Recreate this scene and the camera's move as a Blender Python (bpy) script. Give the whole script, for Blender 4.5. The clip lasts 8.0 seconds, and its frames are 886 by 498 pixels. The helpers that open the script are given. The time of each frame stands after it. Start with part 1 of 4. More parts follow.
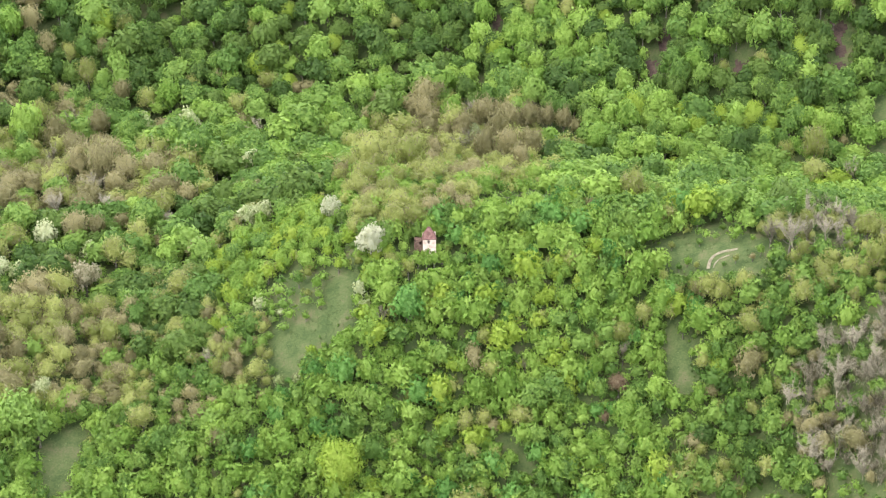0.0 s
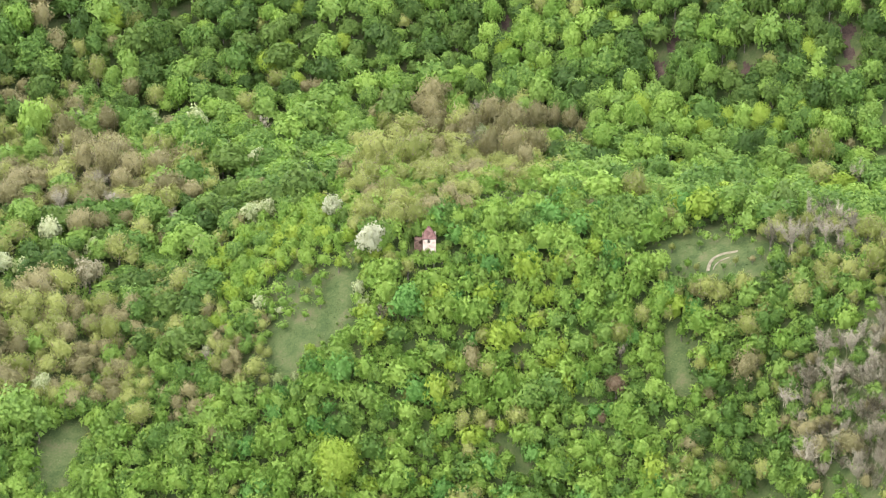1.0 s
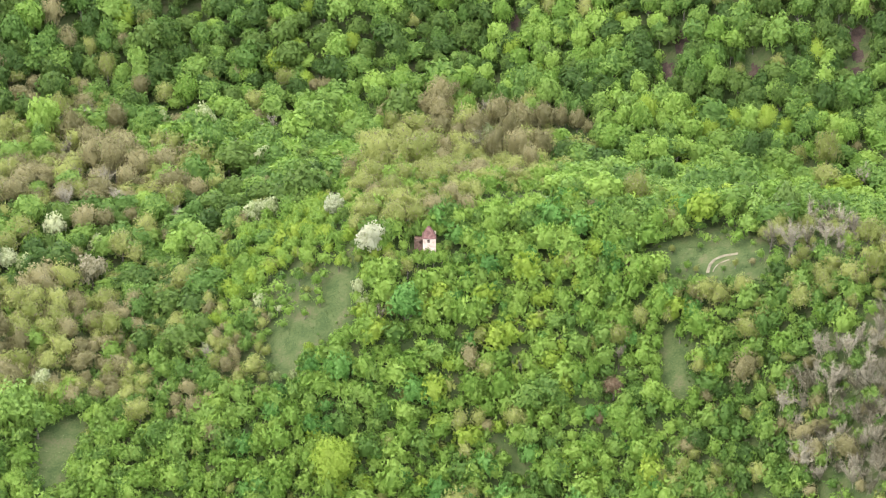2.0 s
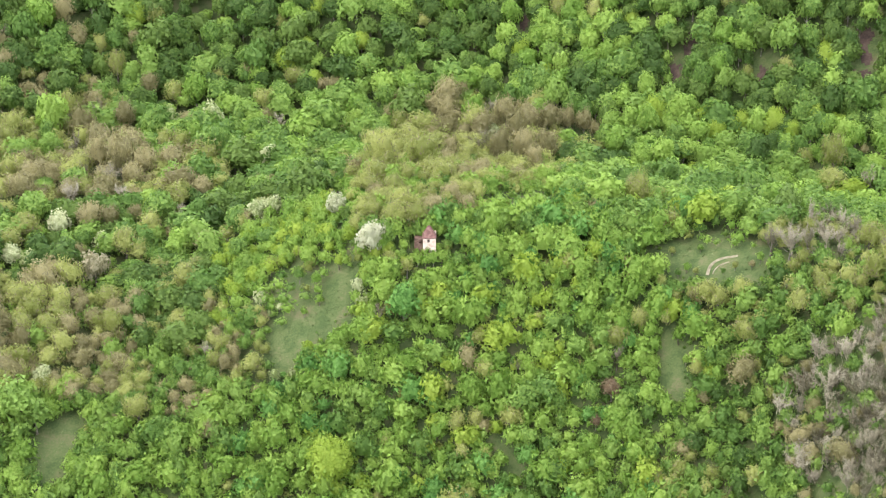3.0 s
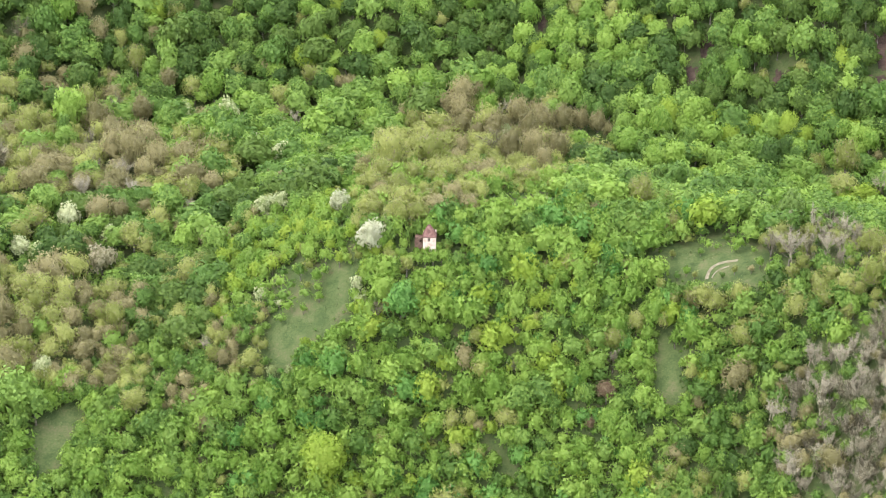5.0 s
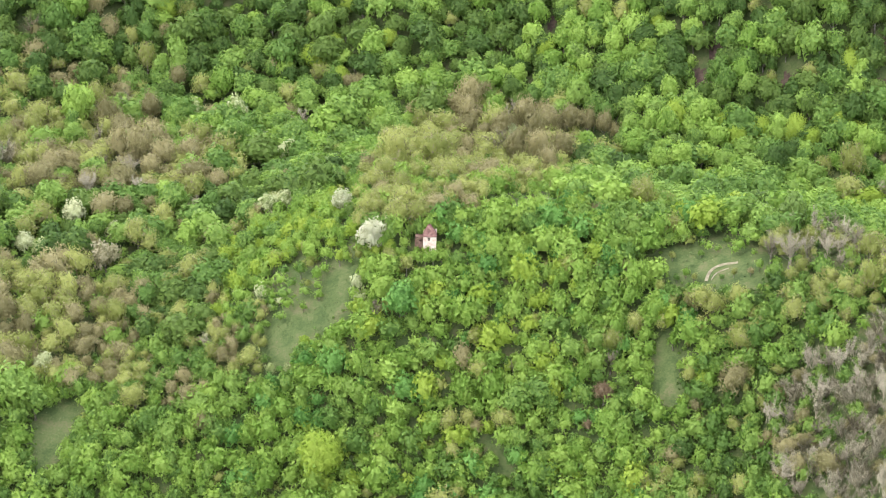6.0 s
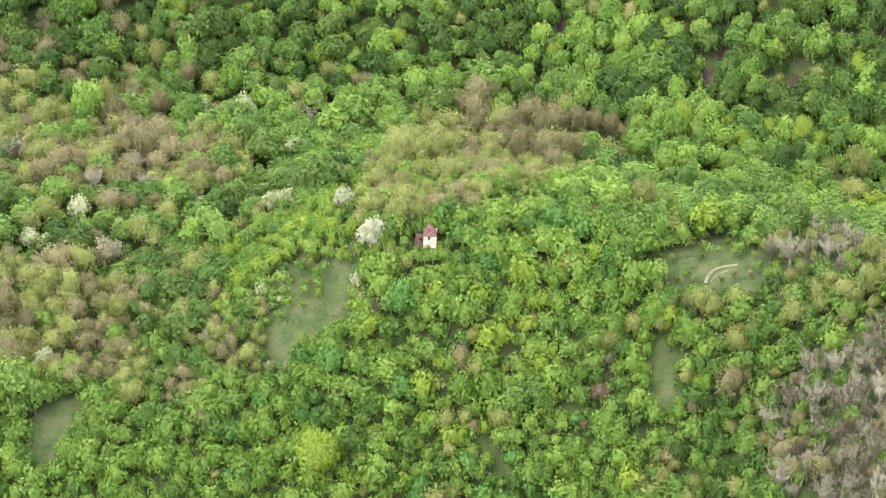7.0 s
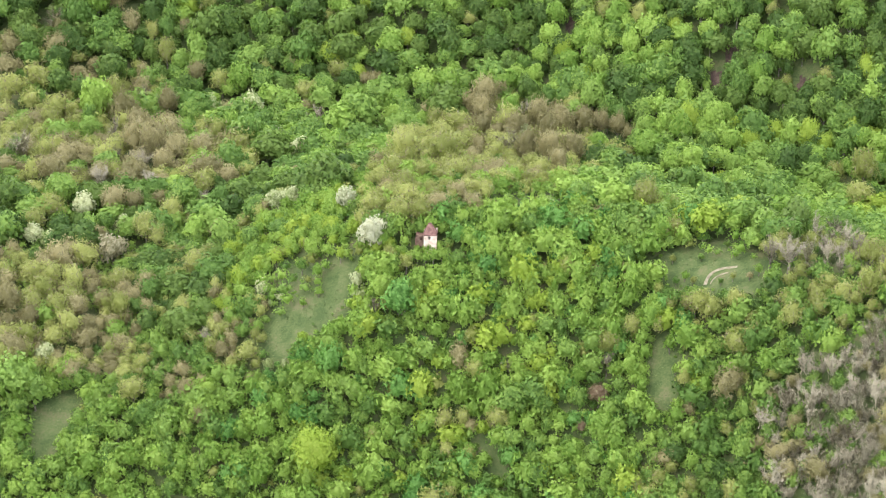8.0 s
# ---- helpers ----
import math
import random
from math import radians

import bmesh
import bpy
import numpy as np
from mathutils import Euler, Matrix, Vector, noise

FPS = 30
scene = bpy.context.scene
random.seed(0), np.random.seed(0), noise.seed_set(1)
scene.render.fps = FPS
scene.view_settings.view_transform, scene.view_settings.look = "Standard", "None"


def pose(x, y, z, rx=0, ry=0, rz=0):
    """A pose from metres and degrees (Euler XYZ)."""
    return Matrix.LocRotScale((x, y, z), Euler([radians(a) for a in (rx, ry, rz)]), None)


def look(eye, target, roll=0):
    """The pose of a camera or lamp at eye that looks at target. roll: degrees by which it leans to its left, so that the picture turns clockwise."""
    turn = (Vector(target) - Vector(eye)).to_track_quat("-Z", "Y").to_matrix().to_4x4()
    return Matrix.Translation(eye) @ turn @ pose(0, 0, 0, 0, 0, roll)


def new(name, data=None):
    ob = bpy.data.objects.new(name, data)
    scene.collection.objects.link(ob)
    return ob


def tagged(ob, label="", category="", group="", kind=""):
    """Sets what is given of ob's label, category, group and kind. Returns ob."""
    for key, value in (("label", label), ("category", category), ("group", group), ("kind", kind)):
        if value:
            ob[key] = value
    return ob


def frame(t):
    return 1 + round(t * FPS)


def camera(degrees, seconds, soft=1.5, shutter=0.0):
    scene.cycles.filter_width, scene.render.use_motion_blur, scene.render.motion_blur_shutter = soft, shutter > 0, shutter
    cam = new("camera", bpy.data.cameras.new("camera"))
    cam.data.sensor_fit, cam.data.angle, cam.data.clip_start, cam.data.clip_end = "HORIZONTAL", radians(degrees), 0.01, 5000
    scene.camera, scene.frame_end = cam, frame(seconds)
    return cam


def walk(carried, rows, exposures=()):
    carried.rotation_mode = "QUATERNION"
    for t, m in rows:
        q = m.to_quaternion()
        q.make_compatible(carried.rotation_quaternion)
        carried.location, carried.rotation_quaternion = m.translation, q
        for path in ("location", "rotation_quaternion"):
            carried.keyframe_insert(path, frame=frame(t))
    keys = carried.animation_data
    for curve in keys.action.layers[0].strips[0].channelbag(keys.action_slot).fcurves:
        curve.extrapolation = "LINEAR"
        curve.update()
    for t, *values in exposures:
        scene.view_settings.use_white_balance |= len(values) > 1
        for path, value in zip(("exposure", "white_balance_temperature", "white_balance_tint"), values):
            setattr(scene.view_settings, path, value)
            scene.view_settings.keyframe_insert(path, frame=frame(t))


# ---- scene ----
# The camera: a slow level arc round the hill top, aimed near the hut
cam = camera(28.8, 8.0, soft=1.0)
walk(cam, [
    (0.0, pose(-25.292, -359.721, 173.092, 64.335, 0, -4.361) @ pose(0, 0, 0, 0, 0, 0.065)),
    (0.5, pose(-22.255, -359.922, 173.092, 64.331, 0, -3.879) @ pose(0, 0, 0, 0, 0, 0.096)),
    (1.0, pose(-19.116, -360.102, 173.092, 64.326, 0, -3.381) @ pose(0, 0, 0, 0, 0, 0.128)),
    (1.5, pose(-15.947, -360.256, 173.092, 64.321, 0, -2.878) @ pose(0, 0, 0, 0, 0, 0.161)),
    (3.0, pose(-6.588, -360.549, 173.092, 64.303, 0, -1.391) @ pose(0, 0, 0, 0, 0, 0.266)),
    (3.5, pose(-3.530, -360.592, 173.092, 64.296, 0, -0.905) @ pose(0, 0, 0, 0, 0, 0.303)),
    (4.0, pose(-0.478, -360.609, 173.092, 64.289, 0, -0.419) @ pose(0, 0, 0, 0, 0, 0.342)),
    (4.5, pose(2.587, -360.600, 173.092, 64.281, 0, 0.069) @ pose(0, 0, 0, 0, 0, 0.381)),
    (6.0, pose(11.975, -360.410, 173.092, 64.256, 0, 1.566) @ pose(0, 0, 0, 0, 0, 0.505)),
    (6.5, pose(15.141, -360.291, 173.092, 64.246, 0, 2.072) @ pose(0, 0, 0, 0, 0, 0.548)),
    (7.0, pose(18.261, -360.147, 173.092, 64.237, 0, 2.571) @ pose(0, 0, 0, 0, 0, 0.592)),
    (7.5, pose(21.252, -359.982, 173.092, 64.227, 0, 3.050) @ pose(0, 0, 0, 0, 0, 0.638)),
    (8.0, pose(23.997, -359.810, 173.092, 64.216, 0, 3.491) @ pose(0, 0, 0, 0, 0, 0.684)),
])

# ---- light: a bright overcast spring day ----
SUN_UP, SUN_ROUND = 58.0, 245.0
world = bpy.data.worlds.new("sky")
scene.world = world
world.use_nodes = True
wn, wl = world.node_tree.nodes, world.node_tree.links
sky = wn.new("ShaderNodeTexSky")
sky.sky_type = "NISHITA"
sky.sun_disc = False
sky.sun_elevation, sky.sun_rotation = radians(SUN_UP), radians(SUN_ROUND)
sky.air_density, sky.dust_density, sky.ozone_density = 1.0, 4.0, 1.0
cloud = wn.new("ShaderNodeMixRGB")
cloud.inputs[0].default_value = 0.72
cloud.inputs[2].default_value = (10.0, 10.25, 11.2, 1)
wl.new(sky.outputs[0], cloud.inputs[1])
wl.new(cloud.outputs[0], wn["Background"].inputs[0])
wn["Background"].inputs[1].default_value = 0.235
sun = new("sun", bpy.data.lights.new("sun", "SUN"))
sun.data.energy, sun.data.angle, sun.data.color = 0.7, radians(40), (1.0, 0.95, 0.87)
aim = Vector((math.sin(radians(SUN_ROUND)) * math.cos(radians(SUN_UP)), math.cos(radians(SUN_ROUND)) * math.cos(radians(SUN_UP)), math.sin(radians(SUN_UP))))
sun.matrix_world = look(aim * 300, (0, 0, 0))
scene.view_settings.exposure = 0.72


# ---- materials ----
def shader(name):
    m = bpy.data.materials.new(name)
    m.use_nodes = True
    n = m.node_tree.nodes
    return m, n, m.node_tree.links, n["Principled BSDF"], n["Material Output"]


def foliage(name, low, high, gloss=0.55, through_light=0.42, spread=1.0):
    """Leaves or twigs: colour between low and high, by tree, by patch and by leaf."""
    m, n, l, b, out = shader(name)
    info, geo, pos = n.new("ShaderNodeObjectInfo"), n.new("ShaderNodeNewGeometry"), n.new("ShaderNodeTexNoise")
    pos.inputs["Scale"].default_value, pos.inputs["Detail"].default_value = 0.16, 3.0
    l.new(geo.outputs["Position"], pos.inputs["Vector"])
    tint, many = n.new("ShaderNodeAttribute"), n.new("ShaderNodeAttribute")
    tint.attribute_name, many.attribute_name = "tint", "many"
    tree = n.new("ShaderNodeMixRGB")
    l.new(many.outputs["Fac"], tree.inputs[0])
    l.new(info.outputs["Random"], tree.inputs[1])
    l.new(tint.outputs["Fac"], tree.inputs[2])

    def plus(source, share, before, start=0.0):
        node = n.new("ShaderNodeMath")
        node.operation = "MULTIPLY_ADD"
        node.inputs[1].default_value, node.inputs[2].default_value = share * spread, start
        l.new(source, node.inputs[0])
        if before:
            l.new(before, node.inputs[2])
        return node.outputs[0]
    by_patch = plus(pos.outputs["Fac"], 0.5, None, 0.5 - 1.83 * spread)
    by_tree = plus(tree.outputs[0], 1.35, by_patch)
    by_leaf = plus(geo.outputs["Random Per Island"], 0.9, by_tree)
    fine = n.new("ShaderNodeTexNoise")
    fine.inputs["Scale"].default_value, fine.inputs["Detail"].default_value = 1.25, 4.0
    l.new(geo.outputs["Position"], fine.inputs["Vector"])
    by_leaf = plus(fine.outputs["Fac"], 0.9, by_leaf)
    relief = n.new("ShaderNodeBump")
    relief.inputs["Strength"].default_value, relief.inputs["Distance"].default_value = 0.6, 0.4
    l.new(fine.outputs["Fac"], relief.inputs["Height"])
    l.new(relief.outputs[0], b.inputs["Normal"])
    ramp = n.new("ShaderNodeMixRGB")
    ramp.use_clamp = True
    ramp.inputs[1].default_value, ramp.inputs[2].default_value = (*low, 1), (*high, 1)
    l.new(by_leaf, ramp.inputs[0])
    l.new(ramp.outputs[0], b.inputs["Base Color"])
    b.inputs["Roughness"].default_value = gloss
    b.inputs["Specular IOR Level"].default_value = 0.25
    glow = n.new("ShaderNodeBsdfTranslucent")
    l.new(ramp.outputs[0], glow.inputs["Color"])
    mix = n.new("ShaderNodeMixShader")
    mix.inputs[0].default_value = through_light
    l.new(b.outputs[0], mix.inputs[1])
    l.new(glow.outputs[0], mix.inputs[2])
    l.new(mix.outputs[0], out.inputs["Surface"])
    return m


def surface(name, colours, scale, rough=0.9, bump=0.3, fine=8.0):
    """A matt surface with patches of several colours and a fine grain."""
    m, n, l, b, out = shader(name)
    geo = n.new("ShaderNodeNewGeometry")
    wide, grain = n.new("ShaderNodeTexNoise"), n.new("ShaderNodeTexNoise")
    wide.inputs["Scale"].default_value, wide.inputs["Detail"].default_value = scale, 6.0
    grain.inputs["Scale"].default_value, grain.inputs["Detail"].default_value = scale * fine, 4.0
    for t in (wide, grain):
        l.new(geo.outputs["Position"], t.inputs["Vector"])
    add = n.new("ShaderNodeMath")
    add.operation = "MULTIPLY_ADD"
    add.inputs[1].default_value = 0.45
    shift = n.new("ShaderNodeMath")
    shift.operation = "SUBTRACT"
    shift.inputs[1].default_value = 0.225
    l.new(wide.outputs["Fac"], shift.inputs[0])
    l.new(grain.outputs["Fac"], add.inputs[0])
    l.new(shift.outputs[0], add.inputs[2])
    ramp = n.new("ShaderNodeValToRGB")
    ramp.color_ramp.elements[0].position, ramp.color_ramp.elements[1].position = 0.32, 0.68
    ramp.color_ramp.elements[0].color, ramp.color_ramp.elements[1].color = (*colours[0], 1), (*colours[-1], 1)
    for i, c in enumerate(colours[1:-1], 1):
        e = ramp.color_ramp.elements.new(0.32 + 0.36 * i / (len(colours) - 1))
        e.color = (*c, 1)
    l.new(add.outputs[0], ramp.inputs[0])
    l.new(ramp.outputs[0], b.inputs["Base Color"])
    b.inputs["Roughness"].default_value = rough
    b.inputs["Specular IOR Level"].default_value = 0.2
    bp = n.new("ShaderNodeBump")
    bp.inputs["Strength"].default_value, bp.inputs["Distance"].default_value = bump, 0.2
    l.new(grain.outputs["Fac"], bp.inputs["Height"])
    l.new(bp.outputs[0], b.inputs["Normal"])
    return m


LEAF = {
    "fresh": foliage("fresh_leaves", (0.115, 0.212, 0.042), (0.245, 0.37, 0.077)),
    "lime": foliage("lime_leaves", (0.18, 0.305, 0.05), (0.31, 0.445, 0.09)),
    "dark": foliage("dark_leaves", (0.068, 0.13, 0.026), (0.145, 0.225, 0.046)),
    "deep": foliage("blue_green_leaves", (0.095, 0.225, 0.045), (0.185, 0.355, 0.08)),
    "yellow": foliage("yellow_green_leaves", (0.24, 0.35, 0.042), (0.37, 0.475, 0.078), spread=0.6),
    "olive": foliage("olive_buds", (0.225, 0.26, 0.064), (0.37, 0.40, 0.12)),
    "tan": foliage("tan_buds", (0.205, 0.19, 0.08), (0.35, 0.315, 0.15)),
    "bare": foliage("bare_twigs", (0.16, 0.143, 0.092), (0.34, 0.305, 0.21), through_light=0.0),
    "white": foliage("white_blossom", (0.27, 0.33, 0.13), (0.55, 0.55, 0.38)),
    "cream": foliage("cream_blossom", (0.29, 0.35, 0.13), (0.58, 0.60, 0.36)),
    "mauve": foliage("pale_pink_blossom", (0.23, 0.22, 0.11), (0.44, 0.40, 0.26)),
    "rust": foliage("rusty_twigs", (0.18, 0.125, 0.075), (0.31, 0.225, 0.14)),
}
BARK = surface("grey_brown_bark", [(0.09, 0.075, 0.055), (0.17, 0.15, 0.12), (0.26, 0.24, 0.20)], 1.5)
TWIG = surface("tangled_twigs", [(0.15, 0.132, 0.072), (0.21, 0.187, 0.10), (0.29, 0.26, 0.145)], 1.2)
GRASS = surface("meadow_grass", [(0.046, 0.072, 0.022), (0.066, 0.094, 0.03), (0.086, 0.11, 0.039), (0.118, 0.118, 0.056)], 0.26)
SOIL = surface("red_brown_soil", [(0.04, 0.028, 0.022), (0.075, 0.05, 0.04), (0.115, 0.082, 0.065)], 0.5)
TRACK = surface("pale_dirt", [(0.14, 0.125, 0.078), (0.21, 0.185, 0.122), (0.28, 0.245, 0.175)], 0.8)
PLASTER = surface("worn_pink_plaster", [(0.50, 0.36, 0.29), (0.68, 0.53, 0.45), (0.78, 0.67, 0.59)], 1.1)
TILE = surface("weathered_red_tiles", [(0.125, 0.066, 0.058), (0.20, 0.104, 0.09), (0.275, 0.165, 0.145)], 1.4, rough=0.75)
BRICK = surface("old_red_brick", [(0.085, 0.052, 0.04), (0.135, 0.082, 0.062), (0.19, 0.125, 0.098)], 1.6)
WOOD = surface("dark_old_wood", [(0.03, 0.025, 0.02), (0.06, 0.05, 0.04), (0.09, 0.075, 0.06)], 3.0)

# ---- the land: a wooded spur between two valleys, with a steep slope behind ----
# heights on a coarse 31 m grid, joined by smooth curves
WEST, SOUTH, STEP = -140.0, -88.0, 31.0
HEIGHTS = np.array([
    (-49.6, -61.4, -72.8, -75, -75, -75, -59.5, -28.1, 10.7, 51.1),
    (-38.9, -46.5, -51.9, -55.1, -58.8, -52, -38.9, -17.4, 10.4, 34),
    (-28.5, -32.4, -34.9, -28.1, -26.1, -23.6, -12.7, 2.7, 11, 15.4),
    (-21, -23.9, -29.5, -16.8, 3.9, 5.5, 6.7, 7.3, 2.2, -2.4),
    (-19.5, -24.5, -29.3, -15.6, 0.5, 0.4, -3.5, -9.9, -13.9, -13.3),
    (-21.8, -21.9, -22, -18.4, -12.8, -12.2, -15.9, -20.4, -19.1, -11.9),
    (-25.6, -24.1, -22.4, -24.5, -20.3, -17.5, -20.2, -16.4, -9.5, 1.6),
    (-26, -27.9, -27.1, -27.1, -23.7, -21, -14.4, 1, 14.6, 25.5),
    (-19.4, -26.2, -27.3, -21, -13.3, -8.4, 5.5, 23.8, 39.3, 52.5),
    (4, 1, 1, 7, 14, 20, 30, 45, 62.5, 75)])
# knolls and hollows: x, y, height
KNOLLS = [(-12.0, 6.0, 2.4), (-68.0, 6.0, -2.6), (64.0, -46.0, -1.7), (-72.0, 30.0, -2.3), (76.0, -14.0, 2.0), (108.0, 122.0, 2.4), (88.0, 106.0, -2.1), (-108.0, 162.0, -2.4), (100.0, 126.0, 2.2)]


def land(x, y):
    """Height of the ground; x and y may be arrays."""
    x, y = np.asarray(x, float), np.asarray(y, float)
    gx, gy = (x - WEST) / STEP, (y - SOUTH) / STEP
    i, j = np.floor(gx).astype(int), np.floor(gy).astype(int)

    def weights(u):
        return ((1 - u) ** 3 / 6, (3 * u ** 3 - 6 * u ** 2 + 4) / 6, (-3 * u ** 3 + 3 * u ** 2 + 3 * u + 1) / 6, u ** 3 / 6)
    wx, wy = weights(gx - i), weights(gy - j)
    z = np.zeros(np.broadcast(x, y).shape)
    for a in range(4):
        for b in range(4):
            z = z + wx[a] * wy[b] * HEIGHTS[np.clip(j - 1 + b, 0, HEIGHTS.shape[0] - 1), np.clip(i - 1 + a, 0, HEIGHTS.shape[1] - 1)]
    for kx, ky, kz in KNOLLS:
        z = z + kz * np.exp(-((x - kx) ** 2 + (y - ky) ** 2) / 162.0)
    return z


def mesh(name, verts, faces, mats, index=None, smooth=False, normals=None, tint=None):
    me = bpy.data.meshes.new(name)
    verts, faces = np.asarray(verts, np.float32), np.asarray(faces, np.int32)
    k = faces.shape[1]
    me.vertices.add(len(verts))
    me.vertices.foreach_set("co", verts.ravel())
    me.loops.add(faces.size)
    me.loops.foreach_set("vertex_index", faces.ravel())
    me.polygons.add(len(faces))
    me.polygons.foreach_set("loop_start", np.arange(0, faces.size, k, dtype=np.int32))
    if index is not None:
        me.polygons.foreach_set("material_index", np.asarray(index, np.int32))
    for m in mats:
        me.materials.append(m)
    me.update(calc_edges=True)
    me.validate()
    if tint is not None:
        me.attributes.new("tint", "FLOAT", "FACE").data.foreach_set("value", np.asarray(tint, np.float32))
        me.attributes.new("many", "FLOAT", "FACE").data.foreach_set("value", np.ones(len(faces), np.float32))
    if smooth or normals is not None:
        me.shade_smooth()
    if normals is not None:
        me.normals_split_custom_set_from_vertices(np.asarray(normals, np.float32))
    return me


def part(name, bm, material, parent, label=""):
    """Links a bmesh as one mesh object under a thing or a part."""
    me = bpy.data.meshes.new(name)
    bm.to_mesh(me)
    bm.free()
    me.materials.append(material)
    ob = new(name, me)
    ob.parent = parent
    return tagged(ob, label)


far = np.array([300, 340, 400, 480, 600, 800, 1100, 1500, 2000, 2700])
gx = np.concatenate([-far[::-1], np.arange(-260, 261, 2.6), far])
gy = np.concatenate([-far[::-1], np.arange(-260, 341, 2.6), far[2:]])
mx, my = np.meshgrid(gx, gy)
w = len(gx)
cells = (np.arange(len(gy) - 1)[:, None] * w + np.arange(w - 1)[None, :]).ravel()
ground = new("ground", mesh("ground", np.c_[mx.ravel(), my.ravel(), land(mx, my).ravel()],
                            np.c_[cells, cells + 1, cells + w + 1, cells + w], [GRASS], smooth=True))
tagged(ground, "grassy hill ground with dry patches under the trees", "ground", kind="structure")


def inside(poly, x, y):
    """Which of the places (x, y) lie in the polygon."""
    x, y = np.asarray(x, float), np.asarray(y, float)
    hit = np.zeros(x.shape, bool)
    for (x1, y1), (x2, y2) in zip(poly, poly[1:] + poly[:1]):
        if y1 != y2:
            hit ^= ((y1 > y) != (y2 > y)) & (x < (x2 - x1) * (y - y1) / (y2 - y1) + x1)
    return hit


def drape(name, poly, material, lift, label, category, step=0.8):
    """A patch of another ground cover that lies on the land, with a ragged edge."""
    xs, ys = [p[0] for p in poly], [p[1] for p in poly]
    rng = np.random.default_rng(len(label) + int(abs(xs[0])))
    ax, ay = np.arange(min(xs) - 3, max(xs) + 3, step), np.arange(min(ys) - 3, max(ys) + 3, step)
    px, py = np.meshgrid(ax, ay)
    wob = [(noise.noise((float(a) * 0.35, float(b) * 0.35, 3)), noise.noise((float(a) * 0.35, float(b) * 0.35, 9))) for a, b in zip(px.ravel(), py.ravel())]
    wob = np.array(wob).reshape(*px.shape, 2) * 2.2
    keep = inside(poly, px + wob[..., 0], py + wob[..., 1])
    full = keep[:-1, :-1] & keep[1:, :-1] & keep[:-1, 1:] & keep[1:, 1:]
    r, c = np.nonzero(full)
    if not len(r):
        return None
    n = px.shape[1]
    z = land(px, py) + lift + rng.uniform(0, 0.05, px.shape)
    ob = new(name, mesh(name, np.c_[px.ravel(), py.ravel(), z.ravel()], np.c_[r * n + c, r * n + c + 1, (r + 1) * n + c + 1, (r + 1) * n + c], [material], smooth=True))
    return tagged(ob, label, category, kind="structure")


CLEARINGS = [
    [(-23.5, 2.1), (-18.1, -0.9), (-19.1, -3.4), (-18.7, -7.0), (-22.6, -7.5), (-23.4, -10.1), (-28.3, -10.0), (-31.7, -14.7), (-35.5, -16.9), (-38.2, -15.0), (-37.2, -10.9), (-34.9, -8.8), (-32.3, -7.9), (-30.5, -5.9), (-28.8, -4.4), (-25.9, -4.8), (-24.4, -1.4)],
    [(51.6, -4.1), (56.3, -2.8), (62.3, -6.0), (68.0, -10.2), (74.5, -12.4), (74.8, -16.4), (70.9, -18.1), (65.9, -16.8), (61.9, -14.7), (57.2, -11.4), (54.1, -11.7), (51.8, -8.8)],
    [(50.0, -25.2), (52.6, -25.0), (54.0, -27.5), (55.6, -31.2), (54.6, -35.0), (52.3, -37.2), (50.2, -35.6), (48.9, -31.8), (50.2, -29.0)],
    [(-91.1, -26.4), (-87.6, -22.0), (-82.4, -20.8), (-80.1, -25.5), (-83.1, -30.1), (-82.0, -34.4), (-88.2, -33.6)],
    [(13.8, -35.0), (16.8, -35.4), (18.2, -36.8), (15.6, -37.0)],
]
SCARS = [
    [(77.7, 135.6), (81.8, 133.7), (79.1, 121.7), (76.3, 123.3)],
    [(73.1, 128.7), (77.2, 126.6), (74.0, 113.3), (71.2, 114.5)],
    [(96.4, 115.3), (103.3, 115.8), (101.2, 110.6), (97.2, 109.4)],
    [(123.7, 118.4), (130.0, 117.9), (128.8, 107.1), (124.0, 109.0)],
    [(121.1, 108.5), (128.6, 107.9), (127.1, 102.0), (122.2, 103.0)],
    [(58.0, 134.8), (61.2, 132.7), (60.2, 124.6), (57.7, 126.2)],
    [(30.0, 163.9), (33.5, 162.5), (32.7, 157.0), (29.8, 158.2)],
    [(103.9, 126.5), (107.0, 125.4), (105.5, 117.7), (102.8, 119.0)],
]
for p in SCARS:
    drape("bare_soil", p, SOIL, 0.12, "bare red-brown soil scar on the steep slope", "soil")
drape("bare_soil", [(-36.4, 33.9), (-32.0, 39.9), (-30.9, 34.3), (-35.1, 28.3)], SOIL, 0.12, "bare brown soil bank between bushes", "soil")


